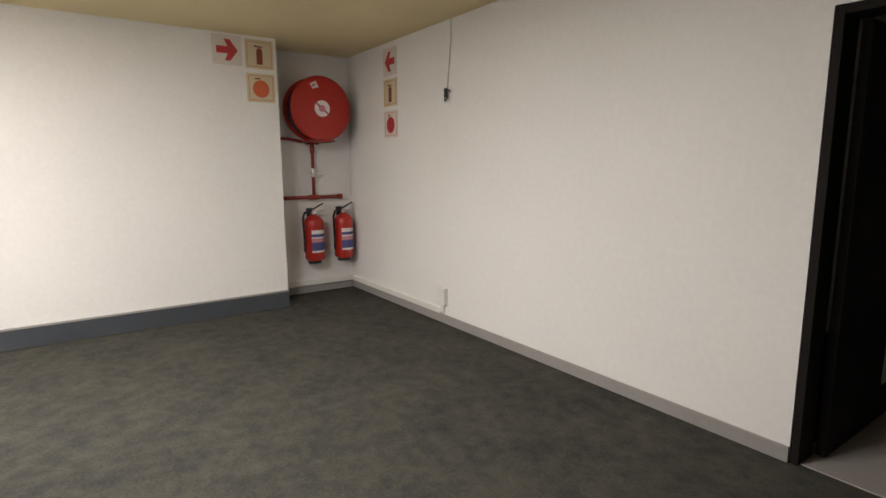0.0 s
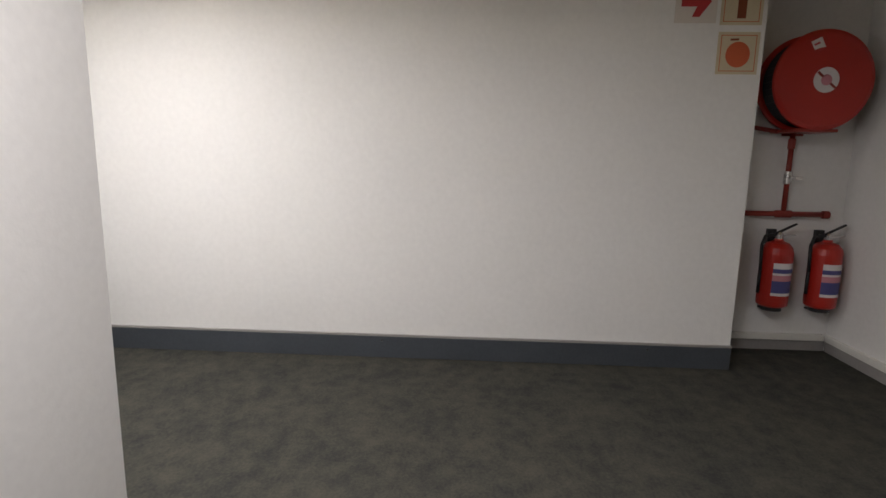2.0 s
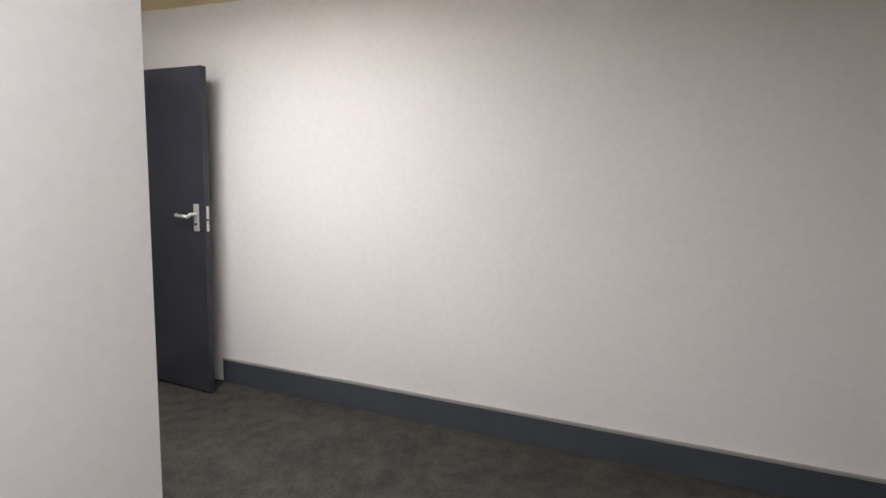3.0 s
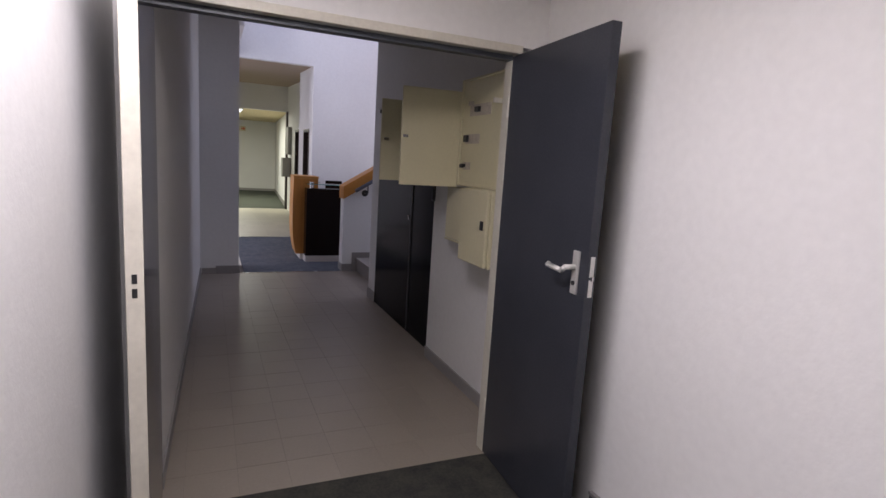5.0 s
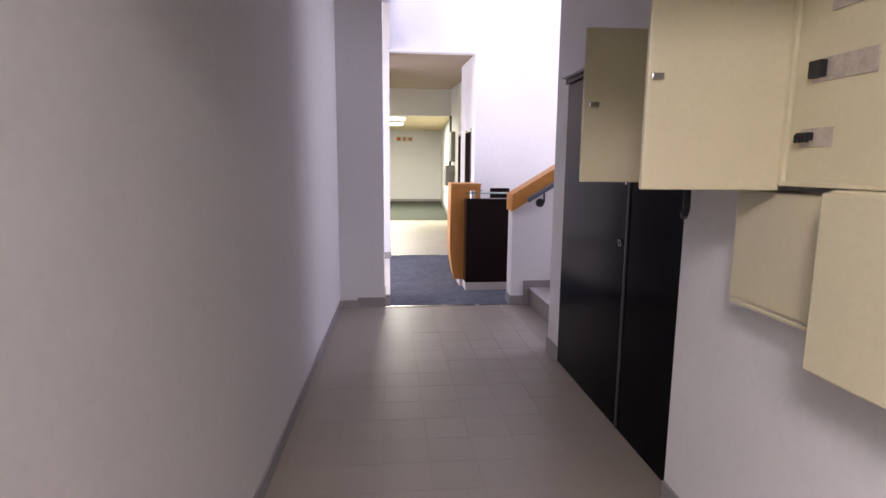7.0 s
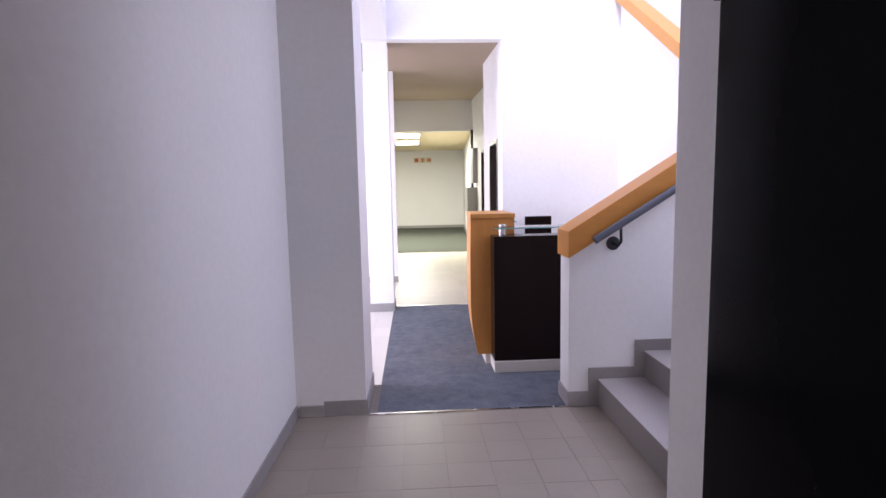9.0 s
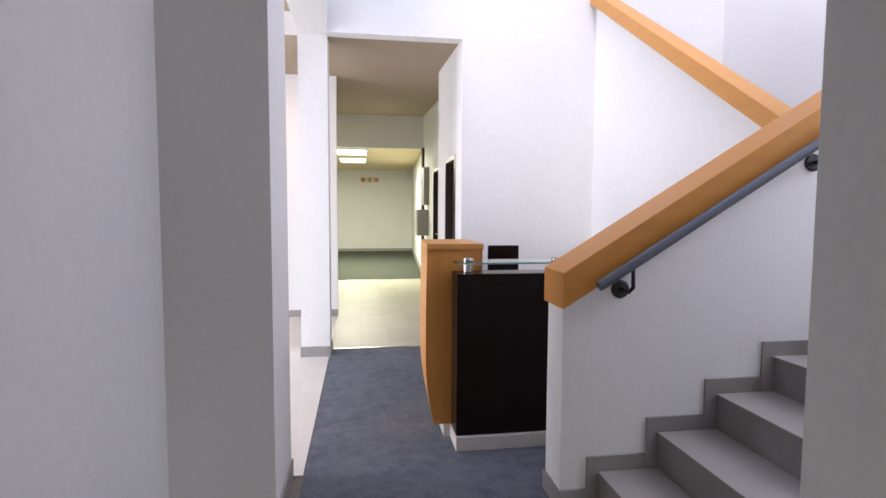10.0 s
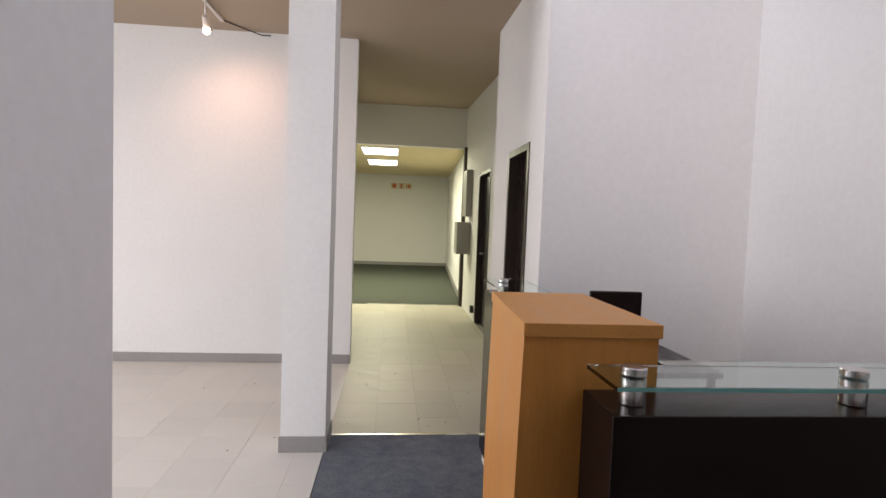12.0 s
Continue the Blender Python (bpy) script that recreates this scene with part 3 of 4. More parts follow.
def sign_plate(kind, wall, u, z, size, backing):
    """A square safety sign; wall 'W' faces -x at u = y, wall 'R' faces +y at u = x."""
    at = (WX, u, z) if wall == "W" else (u, RY, z)
    words = {"arrow": "white square safety sign with a dark red arrow", "extinguisher": "cream square safety sign with an extinguisher symbol", "reel": "cream square safety sign with a hose reel symbol"}
    s = thing("safety_sign", words[kind], "sign", at, "safety signs in the fire corner")
    def poly(name, pts, d0, d1, mat):
        if wall == "W":
            prism(name, [(u - a, z + b) for a, b in pts], "x", WX - d1, WX - d0, mat, s)
        else:
            prism(name, [(u - a, z + b) for a, b in pts], "y", RY + d0, RY + d1, mat, s)
    h_ = size / 2
    poly("plate", [(-h_, -h_), (h_, -h_), (h_, h_), (-h_, h_)], 0.0005, 0.004, backing)
    g = h_ * 0.86
    for a0, a1, b0, b1 in ((-g, g, g - 0.004, g), (-g, g, -g, -g + 0.004), (-g, -g + 0.004, -g, g), (g - 0.004, g, -g, g)):
        if kind != "arrow":
            poly("border", [(a0, b0), (a1, b0), (a1, b1), (a0, b1)], 0.004, 0.0048, SIGN_ORANGE)
    if kind == "arrow":
        k = h_ * 0.72 * (1 if wall == "W" else -1)
        kk = abs(k)
        poly("arrow", [(-k, 0.33 * kk), (0.05 * k, 0.33 * kk), (-0.25 * k, kk), (0.25 * k, kk), (k, 0), (0.25 * k, -kk), (-0.25 * k, -kk), (0.05 * k, -0.33 * kk), (-k, -0.33 * kk)], 0.004, 0.0055, SIGN_RED)
    elif kind == "extinguisher":
        poly("symbol", [(-0.026, -0.085), (0.026, -0.085), (0.026, 0.035), (0.012, 0.052), (-0.012, 0.052), (-0.026, 0.035)], 0.004, 0.0055, SIGN_BROWN)
        poly("symbol", [(-0.045, 0.06), (0.03, 0.056), (0.03, 0.066), (-0.045, 0.074)], 0.004, 0.0055, SIGN_BROWN)
    else:
        # on wall R the disc takes a darker red, standing in for shade
        poly("symbol", [(0.072 * math.cos(i * math.pi / 16), -0.008 + 0.075 * math.sin(i * math.pi / 16)) for i in range(32)], 0.004, 0.0055, SIGN_ORANGE if wall == "W" else SIGN_RED)
        poly("symbol", [(-0.05, 0.072), (0.0, 0.074), (0.0, 0.086), (-0.05, 0.084)], 0.004, 0.0055, SIGN_BROWN)


sign_plate("arrow", "W", -1.985, 2.310, 0.245, SIGN_WHITE)
sign_plate("extinguisher", "W", -2.255, 2.300, 0.245, SIGN_PALE)
sign_plate("reel", "W", -2.255, 2.015, 0.245, SIGN_PALE)
sign_plate("arrow", "R", 1.675, 2.275, 0.245, SIGN_WHITE)
sign_plate("extinguisher", "R", 1.675, 2.000, 0.245, SIGN_PALE)
sign_plate("reel", "R", 1.675, 1.715, 0.245, SIGN_WHITE)

wire = thing("loose_cable", "thin white cable hanging from the ceiling with bared ends", "cable", (0.80, RY, 1.86))
path_tube("cable", [(0.755, RY + 0.008, 2.45), (0.765, RY + 0.010, 2.25), (0.79, RY + 0.009, 2.05), (0.805, RY + 0.010, 1.93)], 0.005, WHITE_PLASTIC, wire)
path_tube("bared_ends", [(0.805, RY + 0.010, 1.94), (0.815, RY + 0.03, 1.88), (0.80, RY + 0.035, 1.83), (0.775, RY + 0.03, 1.86), (0.79, RY + 0.02, 1.92), (0.74, RY + 0.04, 1.91), (0.70, RY + 0.06, 1.895)], 0.005, BLACK_PLASTIC, wire)
tube("connector", (0.80, RY + 0.025, 1.86), (0.80, RY + 0.03, 1.93), 0.014, BLACK_PLASTIC, wire, seg=10)

wire.location.x -= 0.045
trunk = thing("cable_trunking", "white plastic mini trunking above the skirting with an outlet box", "trunking", (1.7, RY, 0.085))
boxes("channel", [(0.86, 2.55, RY, RY + 0.028, 0.080, 0.128)], WHITE_PLASTIC, trunk, bevel=0.003)
boxes("channel", [(2.552, 2.58, RY + 0.028, -2.41, 0.080, 0.128)], WHITE_PLASTIC, trunk, bevel=0.003)
boxes("outlet_box", [(0.775, 0.875, RY, RY + 0.045, 0.165, 0.315)], WHITE_PLASTIC, trunk, bevel=0.006)
boxes("down_link", [(0.815, 0.865, RY, RY + 0.02, 0.09, 0.165)], WHITE_PLASTIC, trunk, bevel=0.003)

for lx, ly, w_, d_ in ((0.68, 1.32, 0.6, 0.86), (-0.75, -0.45, 1.2, 0.6)):
    lamp = thing("ceiling_light", "square white ceiling light with lit diffuser", "light", (lx, ly, 2.45), "office ceiling lights")
    boxes("housing", [(lx - w_ / 2, lx + w_ / 2, ly - d_ / 2, ly + d_ / 2, 2.405, 2.45)], WHITE_PLASTIC, lamp, bevel=0.006)
    boxes("diffuser", [(lx - w_ / 2 + 0.02, lx + w_ / 2 - 0.02, ly - d_ / 2 + 0.02, ly + d_ / 2 - 0.02, 2.401, 2.405)], PANEL_GLOW, lamp)

# ---- corridor: electrical cabinets ----
cab = thing("distribution_board", "cream steel distribution board with its door standing open", "cabinet", (XR, 3.2, 1.39))
boxes("body", [(2.075, XR, 2.90, 3.475, 1.385, 2.02)], CABINET, cab, bevel=0.005)
boxes("rim", [(2.062, 2.075, 2.90, 2.915, 1.385, 2.02), (2.062, 2.075, 3.46, 3.475, 1.385, 2.02), (2.062, 2.075, 2.915, 3.46, 1.385, 1.397), (2.062, 2.075, 2.915, 3.46, 2.008, 2.02)], CABINET, cab, bevel=0.002)
boxes("breaker_strip", [(2.070, 2.076, 3.10, 3.36, 1.80, 1.865)], YELLOW_STRIP, cab)
boxes("breaker_strip", [(2.070, 2.076, 3.22, 3.40, 1.64, 1.695)], YELLOW_STRIP, cab)
boxes("breaker_strip", [(2.070, 2.076, 3.32, 3.42, 1.485, 1.53)], YELLOW_STRIP, cab)
for y0, y1, z0, z1 in ((3.22, 3.27, 1.82, 1.85), (3.355, 3.395, 1.65, 1.69), (3.375, 3.415, 1.50, 1.52), (3.31, 3.35, 1.86, 1.885)):
    boxes("breaker", [(2.052, 2.07, y0, y1, z0, z1)], BLACK_PLASTIC if z1 < 1.86 else YELLOW_STRIP, cab, bevel=0.002)
for k in range(4):
    boxes("toggle", [(2.044, 2.054, 3.37 + k * 0.011, 3.376 + k * 0.011, 1.495, 1.515)], BLACK_PLASTIC, cab)
boxes("bracket", [(1.99, 2.075, 2.915, 2.93, 1.84, 1.865)], FRAME, cab, bevel=0.002)
d = boxes("door", [(0.0, 0.375, -0.018, 0.0, 1.372, 1.955)], CABINET, cab, bevel=0.004)
d.matrix_parent_inverse = Matrix.Identity(4)
d.matrix_basis = Matrix.Translation((-XR, -3.2, -1.39)) @ pose(2.068, 3.475, 0, 0, 0, 176)
c = boxes("catch", [(0.335, 0.367, 0.001, 0.010, 1.655, 1.672)], STEEL, cab, bevel=0.002)
c.matrix_parent_inverse = Matrix.Identity(4)
c.matrix_basis = Matrix.Translation((-XR, -3.2, -1.39)) @ pose(2.068, 3.475, 0, 0, 0, 176)

cab = thing("distribution_board", "cream steel distribution board with its door standing open", "cabinet", (XR, 3.85, 1.39))
boxes("body", [(2.09, XR, 3.56, 4.12, 1.39, 1.96)], CABINET, cab, bevel=0.005)
d = boxes("door", [(0.0, 0.325, -0.018, 0.0, 1.374, 1.945)], CABINET, cab, bevel=0.004)
d.matrix_parent_inverse = Matrix.Identity(4)
d.matrix_basis = Matrix.Translation((-XR, -3.85, -1.39)) @ pose(2.085, 4.135, 0, 0, 0, 178)
c = boxes("catch", [(0.268, 0.305, 0.001, 0.012, 1.655, 1.675)], STEEL, cab, bevel=0.002)
c.matrix_parent_inverse = Matrix.Identity(4)
c.matrix_basis = Matrix.Translation((-XR, -3.85, -1.39)) @ pose(2.085, 4.135, 0, 0, 0, 178)

cab = thing("meter_box", "cream steel meter box with a closed door and black lock", "cabinet", (XR, 3.06, 0.93))
boxes("body", [(2.02, XR, 2.915, 3.25, 0.955, 1.383)], CABINET, cab, bevel=0.005)
boxes("door", [(1.995, 2.017, 2.92, 3.245, 0.96, 1.378)], CABINET, cab, bevel=0.006)
boxes("lock", [(1.986, 1.996, 2.945, 2.975, 1.165, 1.215)], BLACK_PLASTIC, cab, bevel=0.004)
cab = thing("meter_box", "shallow cream steel box beside the meter box", "cabinet", (XR, 3.5, 1.03))
boxes("body", [(2.10, XR, 3.27, 3.69, 1.03, 1.365)], CABINET, cab, bevel=0.005)
boxes("lip", [(2.085, 2.10, 3.30, 3.66, 1.018, 1.03)], CABINET, cab, bevel=0.002)
tagged(path_tube("conduit", [(2.175, 4.10, 1.39), (2.175, 4.10, 1.27), (2.19, 4.14, 1.24)], 0.014, BLACK_PLASTIC), "short black conduit end below the boards", "conduit")

# black double door in the corridor
bd = thing("double_door", "black painted double door, closed, with worn meeting strip", "door", (2.28, 4.99, 0))
boxes("leaf", [(2.262, 2.30, 4.797, 5.839, 0.006, 1.99)], BLACK_DOOR, bd, bevel=0.003)
boxes("leaf", [(2.262, 2.30, 4.175, 4.778, 0.006, 1.99)], BLACK_DOOR, bd, bevel=0.003)
boxes("meeting_strip", [(2.254, 2.264, 4.777, 4.798, 0.01, 1.985)], WORN_BLACK, bd, bevel=0.002)
boxes("frame", [(2.242, 2.32, 4.172, 5.841, 1.992, 2.028)], BLACK_DOOR, bd, bevel=0.002)
boxes("bolt_handle", [(2.240, 2.262, 4.829, 4.839, 1.354, 1.362), (2.236, 2.242, 4.80, 4.868, 1.353, 1.363), (2.258, 2.263, 4.824, 4.846, 1.342, 1.374)], STEEL, bd, bevel=0.003)
bm = bmesh.new()
ring = [(2.256 - 0.004 * math.sin(a * math.pi / 10), 4.862 + 0.017 * math.cos(a * math.pi / 10), 1.03 + 0.017 * math.sin(a * math.pi / 10)) for a in range(20)]
for a in range(20):
    add_tube(bm, ring[a], ring[(a + 1) % 20], 0.0028, seg=6)
finish("pull_ring", bm, STEEL, bd)

# ---- stairs ----
RISE, GO, X0 = 0.178, 0.305, 2.48
stair = thing("staircase", "grey screeded staircase turning up to the next floor", "stairs", (3.2, 6.7, 0))
for k in range(5):
    xa = X0 + GO * k
    xb = xa + GO if k < 4 else 5.1
    boxes("step", [(xa, xb, 6.097, 7.488, 0.0 if k == 0 else RISE * k - 0.02, RISE * (k + 1) - 0.002)], STEP_DARK, stair, bevel=0.004)
    boxes("tread", [(xa - 0.008, xb, 6.099, 7.486, RISE * (k + 1) - 0.002, RISE * (k + 1) + 0.006)], STEP, stair, bevel=0.002)
for k in range(9):
    ya = 7.72 + GO * k
    boxes("step", [(3.775, 5.1, ya, min(ya + GO, 10.35), 0.89 + RISE * k, 0.89 + RISE * (k + 1))], STEP_DARK, stair, bevel=0.004)
for k in range(5):
    xa = 2.415 + GO * k
    boxes("stepped_skirting", [(xa, xa + GO, 7.487, 7.4995, max(0, RISE * k - 0.06), RISE * (k + 1) + 0.08)], STEP_DARK, stair, bevel=0.002)
    boxes("stepped_skirting", [(xa, xa + GO, 6.0955, 6.107, max(0, RISE * k - 0.06), RISE * (k + 1) + 0.07)], STEP_DARK, stair, bevel=0.002)
setting(boxes("skirting_low_wall", [(2.273, 2.415, 7.487, 7.50, 0, 0.10), (2.273, 2.285, 7.50, 7.71, 0, 0.10)], SKIRT, bevel=0.002))

SL = 0.615
setting(prism("wall_stair_low", [(2.285, 0), (3.90, 0), (3.90, 1.0 + SL * 1.6), (2.285, 1.0)], "y", 7.50, 7.70, PLASTER), "low white wall beside the stairs")
setting(prism("wall_stair_upper", [(7.70, 0), (10.35, 0), (10.35, 3.515), (7.70, 1.78)], "x", 3.69, 3.775, PLASTER), "white balustrade wall of the upper flight")
rail = thing("balustrade_beam", "thick maple capping beam on the low stair wall", "handrail", (2.3, 7.58, 1.0))
prism("beam", [(2.265, 0.985), (3.95, 0.985 + SL * 1.685), (3.95, 1.155 + SL * 1.685), (2.265, 1.155)], "y", 7.448, 7.715, MAPLE_X, rail, bevel=0.004)
rail = thing("balustrade_beam", "thick maple capping beam on the upper stair wall", "handrail", (3.8, 9, 2.5))
prism("beam", [(7.60, 1.707), (10.345, 3.505), (10.345, 3.635), (7.60, 1.837)], "x", 3.62, 3.79, MAPLE, rail, bevel=0.004)
hr = thing("stair_handrail", "grey round metal handrail on wall brackets", "handrail", (2.9, 7.45, 1.0))
tube("tube", (2.41, 7.395, 1.098), (3.85, 7.395, 1.098 + SL * 1.44), 0.024, GUNMETAL, hr, seg=28, bevel=0.003)
for xb in (2.575, 3.575):
    zb = 1.098 + SL * (xb - 2.41)
    lathe("bracket_rose", [(0.0, 0.0), (0.044, 0.0), (0.044, -0.008), (0.036, -0.012), (0.0, -0.013)], (xb - 0.01, 7.50, zb - 0.13), BLACK_PLASTIC, hr, axis="y", seg=24)
    path_tube("bracket_arm", [(xb - 0.01, 7.49, zb - 0.13), (xb, 7.43, zb - 0.135), (xb + 0.005, 7.402, zb - 0.11), (xb, 7.396, zb - 0.02)], 0.009, BLACK_PLASTIC, hr)

# ---- reception desk ----
desk = thing("reception_desk", "reception desk with a bowed maple end, black fronts and glass shelves", "desk", (2.4, 8.7, 0))
PLY = [(1.750, 8.390), (2.098, 8.390), (2.098, 8.945), (1.776, 8.945)]
bm = bmesh.new()
rows = []
for k in range(15):
    c = k / 14
    bow = -0.008 * math.sin(math.pi * c) + 0.045 * max(0.0, 1 - c * 2.6) ** 2
    rows.append([bm.verts.new((x + (bow if x < 2 else 0), y, 0.09 + 1.105 * c)) for x, y in PLY])
for lo, hi in zip(rows, rows[1:]):
    for i in range(4):
        bm.faces.new((lo[i], lo[(i + 1) % 4], hi[(i + 1) % 4], hi[i]))
bm.faces.new(rows[0])
bm.faces.new(rows[-1])
finish("maple_end", bm, MAPLE_V, desk)
prism("maple_top", [(1.746, 8.380), (2.104, 8.380), (2.104, 8.952), (1.772, 8.952)], "z", 1.197, 1.232, MAPLE, desk, bevel=0.002)
boxes("plinth", [(1.90, 3.2, 8.175, 8.40, 0.004, 0.088), (1.86, 2.09, 8.40, 8.94, 0.004, 0.088), (2.01, 2.15, 8.94, 10.3, 0.004, 0.088)], SIGN_WHITE, desk, bevel=0.002)
boxes("dark_front", [(1.905, 3.2, 8.20, 8.388, 0.09, 1.066)], BLACK, desk, bevel=0.003)
boxes("dark_front", [(1.99, 2.16, 8.955, 10.30, 0.09, 1.066)], BLACK, desk, bevel=0.003)
boxes("worktop", [(2.106, 3.2, 8.392, 8.95, 0.70, 0.735)], MAPLE, desk, bevel=0.003)
for gx0, gx1, gy0, gy1, posts in ((1.908, 3.2, 8.195, 8.425, ((1.985, 8.285), (2.54, 8.285), (3.05, 8.285))), (1.98, 2.23, 8.97, 10.32, ((2.06, 9.32), (2.06, 10.12)))):
    if gx1 > 3:
        g = boxes("glass_shelf", [(gx0, gx1, gy0, 8.376, 1.122, 1.132), (2.108, gx1, 8.376, gy1, 1.122, 1.132)], GLASS, desk)
    else:
        g = boxes("glass_shelf", [(gx0, gx1, gy0, gy1, 1.122, 1.132)], GLASS, desk, bevel=0.001)
    g.visible_shadow = False
    boxes("polished_edge", [(gx0, gx1, gy0 - 0.0025, gy0 - 0.0005, 1.1225, 1.1315)], GLASS_EDGE, desk)
    for xx, yy in posts:
        tube("standoff", (xx, yy, 1.066), (xx, yy, 1.121), 0.030, STEEL, desk, seg=32, bevel=0.003)
        tube("standoff_cap", (xx, yy, 1.133), (xx, yy, 1.154), 0.030, STEEL, desk, seg=32, bevel=0.004)
table = thing("side_table", "dark table against the wall behind the desk", "table", (2.7, 9.95, 0))
boxes("top", [(2.40, 3.10, 9.62, 10.30, 0.72, 0.75)], WENGE, table, bevel=0.003)
for xx in (2.43, 3.05):
    for yy in (9.65, 10.25):
        boxes("leg", [(xx, xx + 0.03, yy, yy + 0.03, 0.004, 0.72)], WENGE, table, bevel=0.002)
mon = thing("monitor", "black computer monitor standing behind the desk", "monitor", (2.65, 9.92, 0.75))
boxes("screen", [(2.50, 2.79, 9.90, 9.935, 0.86, 1.122)], BLACK, mon, bevel=0.008)
boxes("stand", [(2.62, 2.67, 9.935, 9.955, 0.76, 0.98), (2.56, 2.73, 9.85, 10.0, 0.75, 0.762)], BLACK_PLASTIC, mon, bevel=0.003)

# ---- passage doors and boxes ----
for (x0, ya, yb, zt) in ((2.33, 10.70, 11.36, 2.03), (2.65, 13.90, 14.80, 2.17)):
    pd = thing("passage_door", "dark stained wooden door in a dark frame", "door", (x0, (ya + yb) / 2, 0), "doors along the passage")
    boxes("frame", [(x0 - 0.008, x0 + 0.12, ya, ya + 0.05, 0, zt), (x0 - 0.008, x0 + 0.12, yb - 0.05, yb, 0, zt), (x0 - 0.008, x0 + 0.12, ya + 0.05, yb - 0.05, zt - 0.05, zt)], DARK_WOOD, pd, bevel=0.003)
    boxes("leaf", [(x0 + 0.07, x0 + 0.11, ya + 0.053, yb - 0.053, 0.006, zt - 0.053)], WENGE, pd, bevel=0.003)
    tube("knob", (x0 + 0.07, yb - 0.11, 1.02), (x0 + 0.02, yb - 0.11, 1.02), 0.018, STEEL, pd, seg=16, bevel=0.003)
setting(boxes("trim_dark_post", [(2.60, 2.652, 16.22, 16.39, 0, 2.73)], DARK_WOOD, bevel=0.003))
eb = thing("wall_box", "grey metal box fixed to the passage wall", "box", (2.65, 15.8, 0.95))
boxes("body", [(2.43, 2.65, 15.5, 15.85, 0.95, 1.46)], GREY_BOX, eb, bevel=0.008)
boxes("door", [(2.44, 2.64, 15.488, 15.4985, 0.965, 1.445)], GREY_BOX, eb, bevel=0.003)
eb = thing("notice_panel", "grey panel fixed to the passage wall above the box", "panel", (2.65, 15.7, 1.55))
boxes("panel", [(2.55, 2.65, 15.45, 15.85, 1.55, 2.28)], GREY_BOX, eb, bevel=0.004)
tagged(boxes("floor_socket", [(2.60, 2.65, 14.9, 15.0, 0.12, 0.22)], BLACK_PLASTIC, bevel=0.004), "small dark socket low on the passage wall", "socket")

for xx, kind in ((1.43, 0), (1.655, 1), (1.88, 2)):
    s = thing("safety_sign", "small orange safety symbol on the far wall", "sign", (xx, 24.2, 2.5), "safety signs on the far wall")
    boxes("plate", [(xx - 0.10, xx + 0.10, 24.190, 24.198, 2.42, 2.60)], SIGN_PALE, s)
    if kind == 0:
        prism("symbol", [(xx + 0.07 * math.cos(i * 0.5236), 2.51 + 0.07 * math.sin(i * 0.5236)) for i in range(12)], "y", 24.184, 24.190, SIGN_ORANGE, s)
    elif kind == 1:
        boxes("symbol", [(xx - 0.025, xx + 0.025, 24.184, 24.190, 2.44, 2.58)], SIGN_ORANGE, s)
    else:
        prism("symbol", [(xx - 0.08, 2.53), (xx, 2.53), (xx - 0.01, 2.58), (xx + 0.09, 2.51), (xx - 0.01, 2.44), (xx, 2.49), (xx - 0.08, 2.49)], "y", 24.184, 24.190, SIGN_ORANGE, s)
for y0, y1, z0 in ((16.75, 17.75, 2.745), (19.1, 20.2, 2.785)):
    fl = thing("ceiling_light", "bright recessed fluorescent panel in the ceiling", "light", (1.15, y0, z0), "fluorescent panels in the far room")
    boxes("frame", [(0.80, 1.50, y0, y1, z0 - 0.03, z0 + 0.03)], WHITE_PLASTIC, fl, bevel=0.004)
    boxes("diffuser", [(0.83, 1.47, y0 + 0.03, y1 - 0.03, z0 - 0.036, z0 - 0.03)], PANEL_GLOW, fl)

# ---- entrance hall: track spotlight ----
track = thing("track_light", "ceiling track with a lit halogen spotlight", "light", (-0.16, 11.4, 3.26))
boxes("track", [(-0.18, -0.15, 10.6, 12.2, 3.235, 3.26)], SIGN_WHITE, track, bevel=0.003)
tube("stem", (-0.165, 11.75, 3.235), (-0.165, 11.78, 3.11), 0.006, STEEL, track, seg=10)
bm = bmesh.new()
add_tube(bm, (-0.165, 11.74, 3.12), (-0.165, 11.83, 3.04), 0.018, 0.042, seg=20)
finish("spot_head", bm, SIGN_WHITE, track)
bm = bmesh.new()
bmesh.ops.create_uvsphere(bm, u_segments=14, v_segments=8, radius=0.030, matrix=Matrix.Translation((-0.165, 11.80, 3.02)))
finish("bulb", bm, LAMP_GLOW, track, smooth=True)
track.location.z -= 0.05
tagged(path_tube("loose_cable", [(-0.16, 12.2, 3.20), (0.0, 12.4, 3.195), (0.12, 12.47, 3.175), (0.2, 12.48, 3.18)], 0.006, BLACK_PLASTIC), "short dark cable end at the ceiling", "cable")

# grit on the tiled floors
bm = bmesh.new()
for i in range(46):
    gx, gy = (random.uniform(-2.0, 1.0), random.uniform(8.3, 12.3)) if i < 26 else (random.uniform(1.1, 2.2), random.uniform(10.8, 15.5))
    a, w = random.uniform(0, 6.28), random.uniform(0.003, 0.007)
    c_, s_ = math.cos(a) * w, math.sin(a) * w
    base = [bm.verts.new(p) for p in ((gx - 2 * c_, gy - 2 * s_, 0.0005), (gx + s_, gy - c_, 0.0005), (gx + 2 * c_, gy + 2 * s_, 0.0005), (gx - s_, gy + c_, 0.0005))]
    tip = bm.verts.new((gx, gy, 0.004))
    for k in range(4):
        bm.faces.new((base[k], base[(k + 1) % 4], tip))
tagged(finish("floor_grit", bm, DARK_WOOD), "scattered dark bits of grit on the tiles", "debris", kind="stuff")

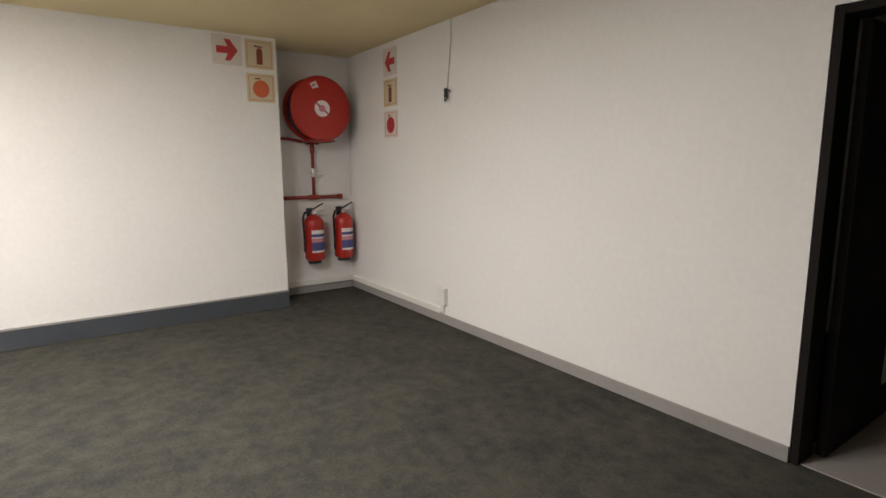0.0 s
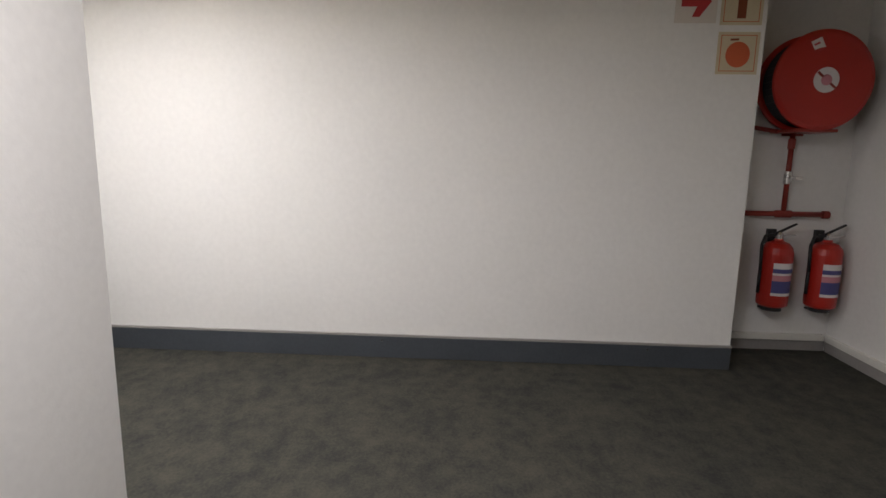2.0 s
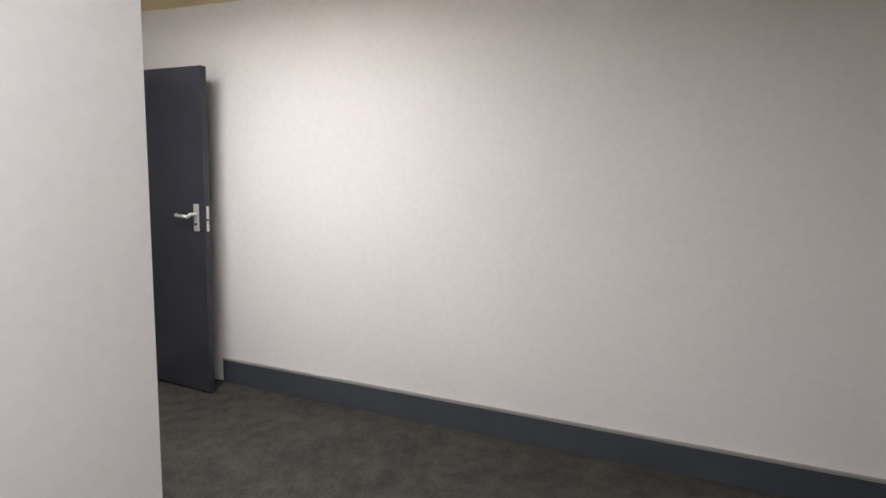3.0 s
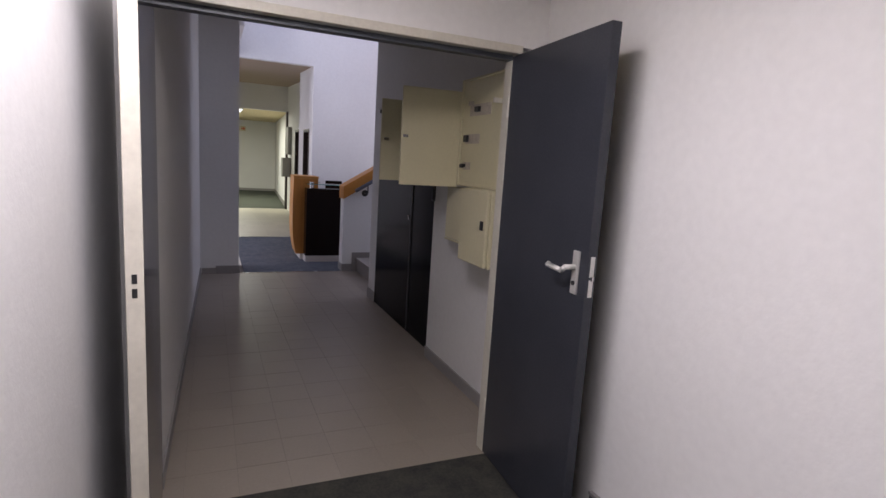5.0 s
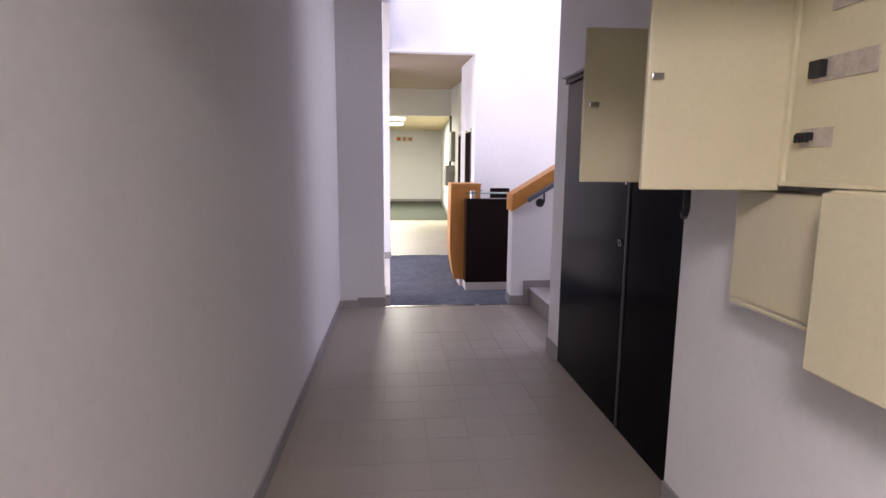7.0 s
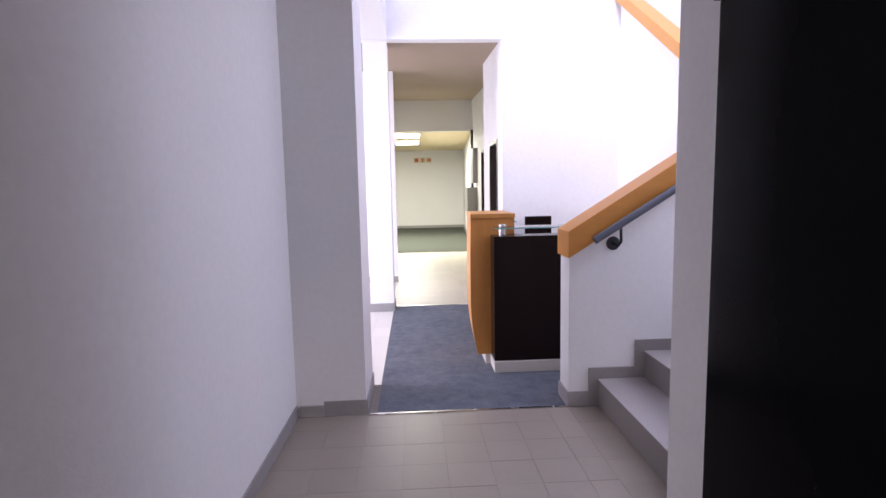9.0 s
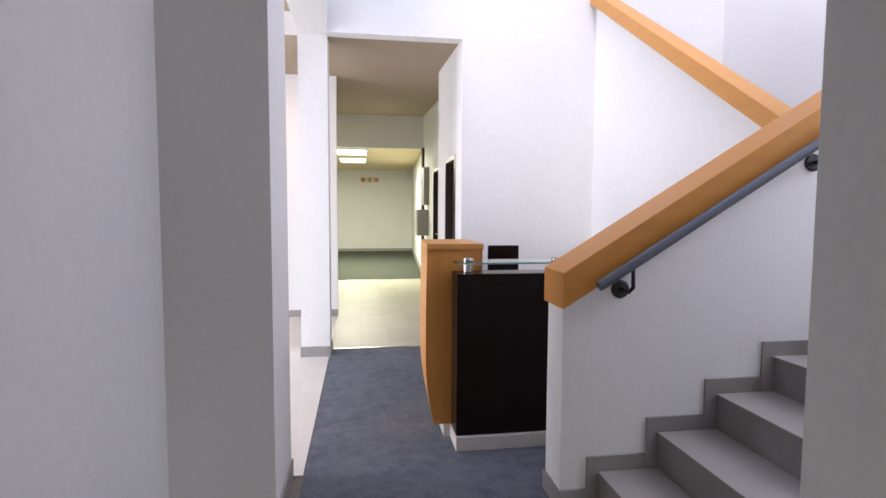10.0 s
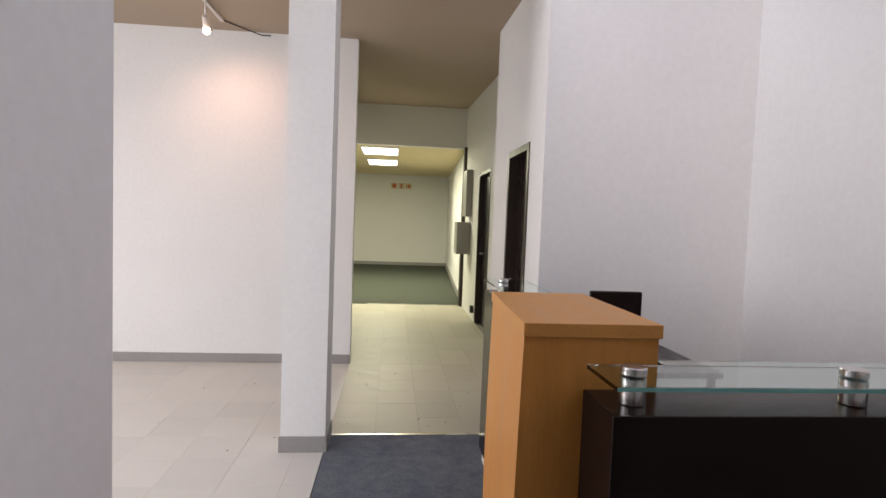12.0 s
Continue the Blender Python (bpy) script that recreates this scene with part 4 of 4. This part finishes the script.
# glazing of the entrance
win = thing("entrance_window", "large aluminium framed entrance window", "window", (-4.08, 9.35, 0.4))
boxes("frame", [(-4.12, -4.04, 8.2, 8.26, 0.4, 3.0), (-4.12, -4.04, 10.44, 10.5, 0.4, 3.0), (-4.12, -4.04, 8.26, 10.44, 0.4, 0.46), (-4.12, -4.04, 8.26, 10.44, 2.94, 3.0), (-4.12, -4.04, 9.32, 9.38, 0.46, 2.94)], STEEL, win, bevel=0.003)
for y0, y1 in ((8.26, 9.32), (9.38, 10.44)):
    g = boxes("pane", [(-4.085, -4.075, y0, y1, 0.46, 2.94)], GLASS, win)
    g.visible_shadow = False

win = thing("entrance_window", "wide aluminium framed shopfront window", "window", (-1.9, 7.95, 0.35))
boxes("frame", [(-3.6, -3.54, 7.90, 7.98, 0.35, 2.95), (-0.26, -0.2, 7.90, 7.98, 0.35, 2.95), (-3.54, -0.26, 7.90, 7.98, 0.35, 0.41), (-3.54, -0.26, 7.90, 7.98, 2.89, 2.95), (-1.93, -1.87, 7.90, 7.98, 0.41, 2.89)], STEEL, win, bevel=0.003)
for x0, x1 in ((-3.54, -1.93), (-1.87, -0.26)):
    g = boxes("pane", [(x0, x1, 7.935, 7.945, 0.41, 2.89)], GLASS, win)
    g.visible_shadow = False

# window added out of view to go with the stair fill
win = thing("added_stair_window", "added out-of-view aluminium framed window above the stair landing", "window", (5.17, 6.8, 2.05))
boxes("frame", [(5.13, 5.21, 6.2, 6.25, 2.05, 3.85), (5.13, 5.21, 7.35, 7.4, 2.05, 3.85), (5.13, 5.21, 6.25, 7.35, 2.05, 2.1), (5.13, 5.21, 6.25, 7.35, 3.8, 3.85)], STEEL, win, bevel=0.003)
g = boxes("pane", [(5.165, 5.175, 6.25, 7.35, 2.1, 3.8)], GLASS, win)
g.visible_shadow = False

# ---- floor tiles ----
def tiles(floor, name, x0, x1, y0, y1, size, mat, gap=0.0003, left=None):
    """Square tiles with open joints; left: a slanting edge to keep clear of."""
    shared = {}
    y = y0
    while y < y1 - 0.01:
        x = x0
        ye = min(y + size, y1)
        while x < x1 - 0.01:
            xe = min(x + size, x1)
            key = (round(xe - x, 3), round(ye - y, 3))
            if key not in shared:
                bm = bmesh.new()
                w, d = key
                lo = [bm.verts.new(c) for c in ((gap, gap, -0.011), (w - gap, gap, -0.011), (w - gap, d - gap, -0.011), (gap, d - gap, -0.011))]
                e = gap + 0.0004
                hi = [bm.verts.new(c) for c in ((e, e, 0), (w - e, e, 0), (w - e, d - e, 0), (e, d - e, 0))]
                for i in range(4):
                    bm.faces.new((lo[i], lo[(i + 1) % 4], hi[(i + 1) % 4], hi[i]))
                bm.faces.new(hi)
                me = bpy.data.meshes.new(name)
                bm.to_mesh(me)
                bm.free()
                me.materials.append(mat)
                shared[key] = me
            ob = new(name, shared[key])
            ob.location = (x, y, random.uniform(-0.0004, 0.0004))
            ob.parent = floor
            x = xe
        y = ye


bed = setting(box("floor_corridor", 0.44, 2.48, DY + 0.012, 7.48, -0.03, -0.0022, GROUT), "worn taupe tiled corridor floor")
tiles(bed, "tile", 0.30, 2.28, DY + 0.012, 7.484, 0.229, TILE)
tiles(bed, "tile", 2.28, 2.50, 5.88, 7.484, 0.229, TILE)
bed = setting(box("floor_hall", -3.5, 1.03, 8.05, 12.5, -0.03, -0.0022, GROUT), "pale tiled entrance hall floor")
tiles(bed, "tile", -3.47, 1.03, 8.02, 12.5, 0.333, TILE_WHITE)
bed = setting(box("floor_passage", 0.7, 2.65, 10.72, 16.3, -0.03, -0.0022, GROUT), "cream tiled passage floor")
tiles(bed, "tile", 1.03, 2.65, 10.71, 12.5, 0.31, TILE_CREAM)
tiles(bed, "tile", 0.72, 2.65, 12.5, 16.30, 0.31, TILE_CREAM)
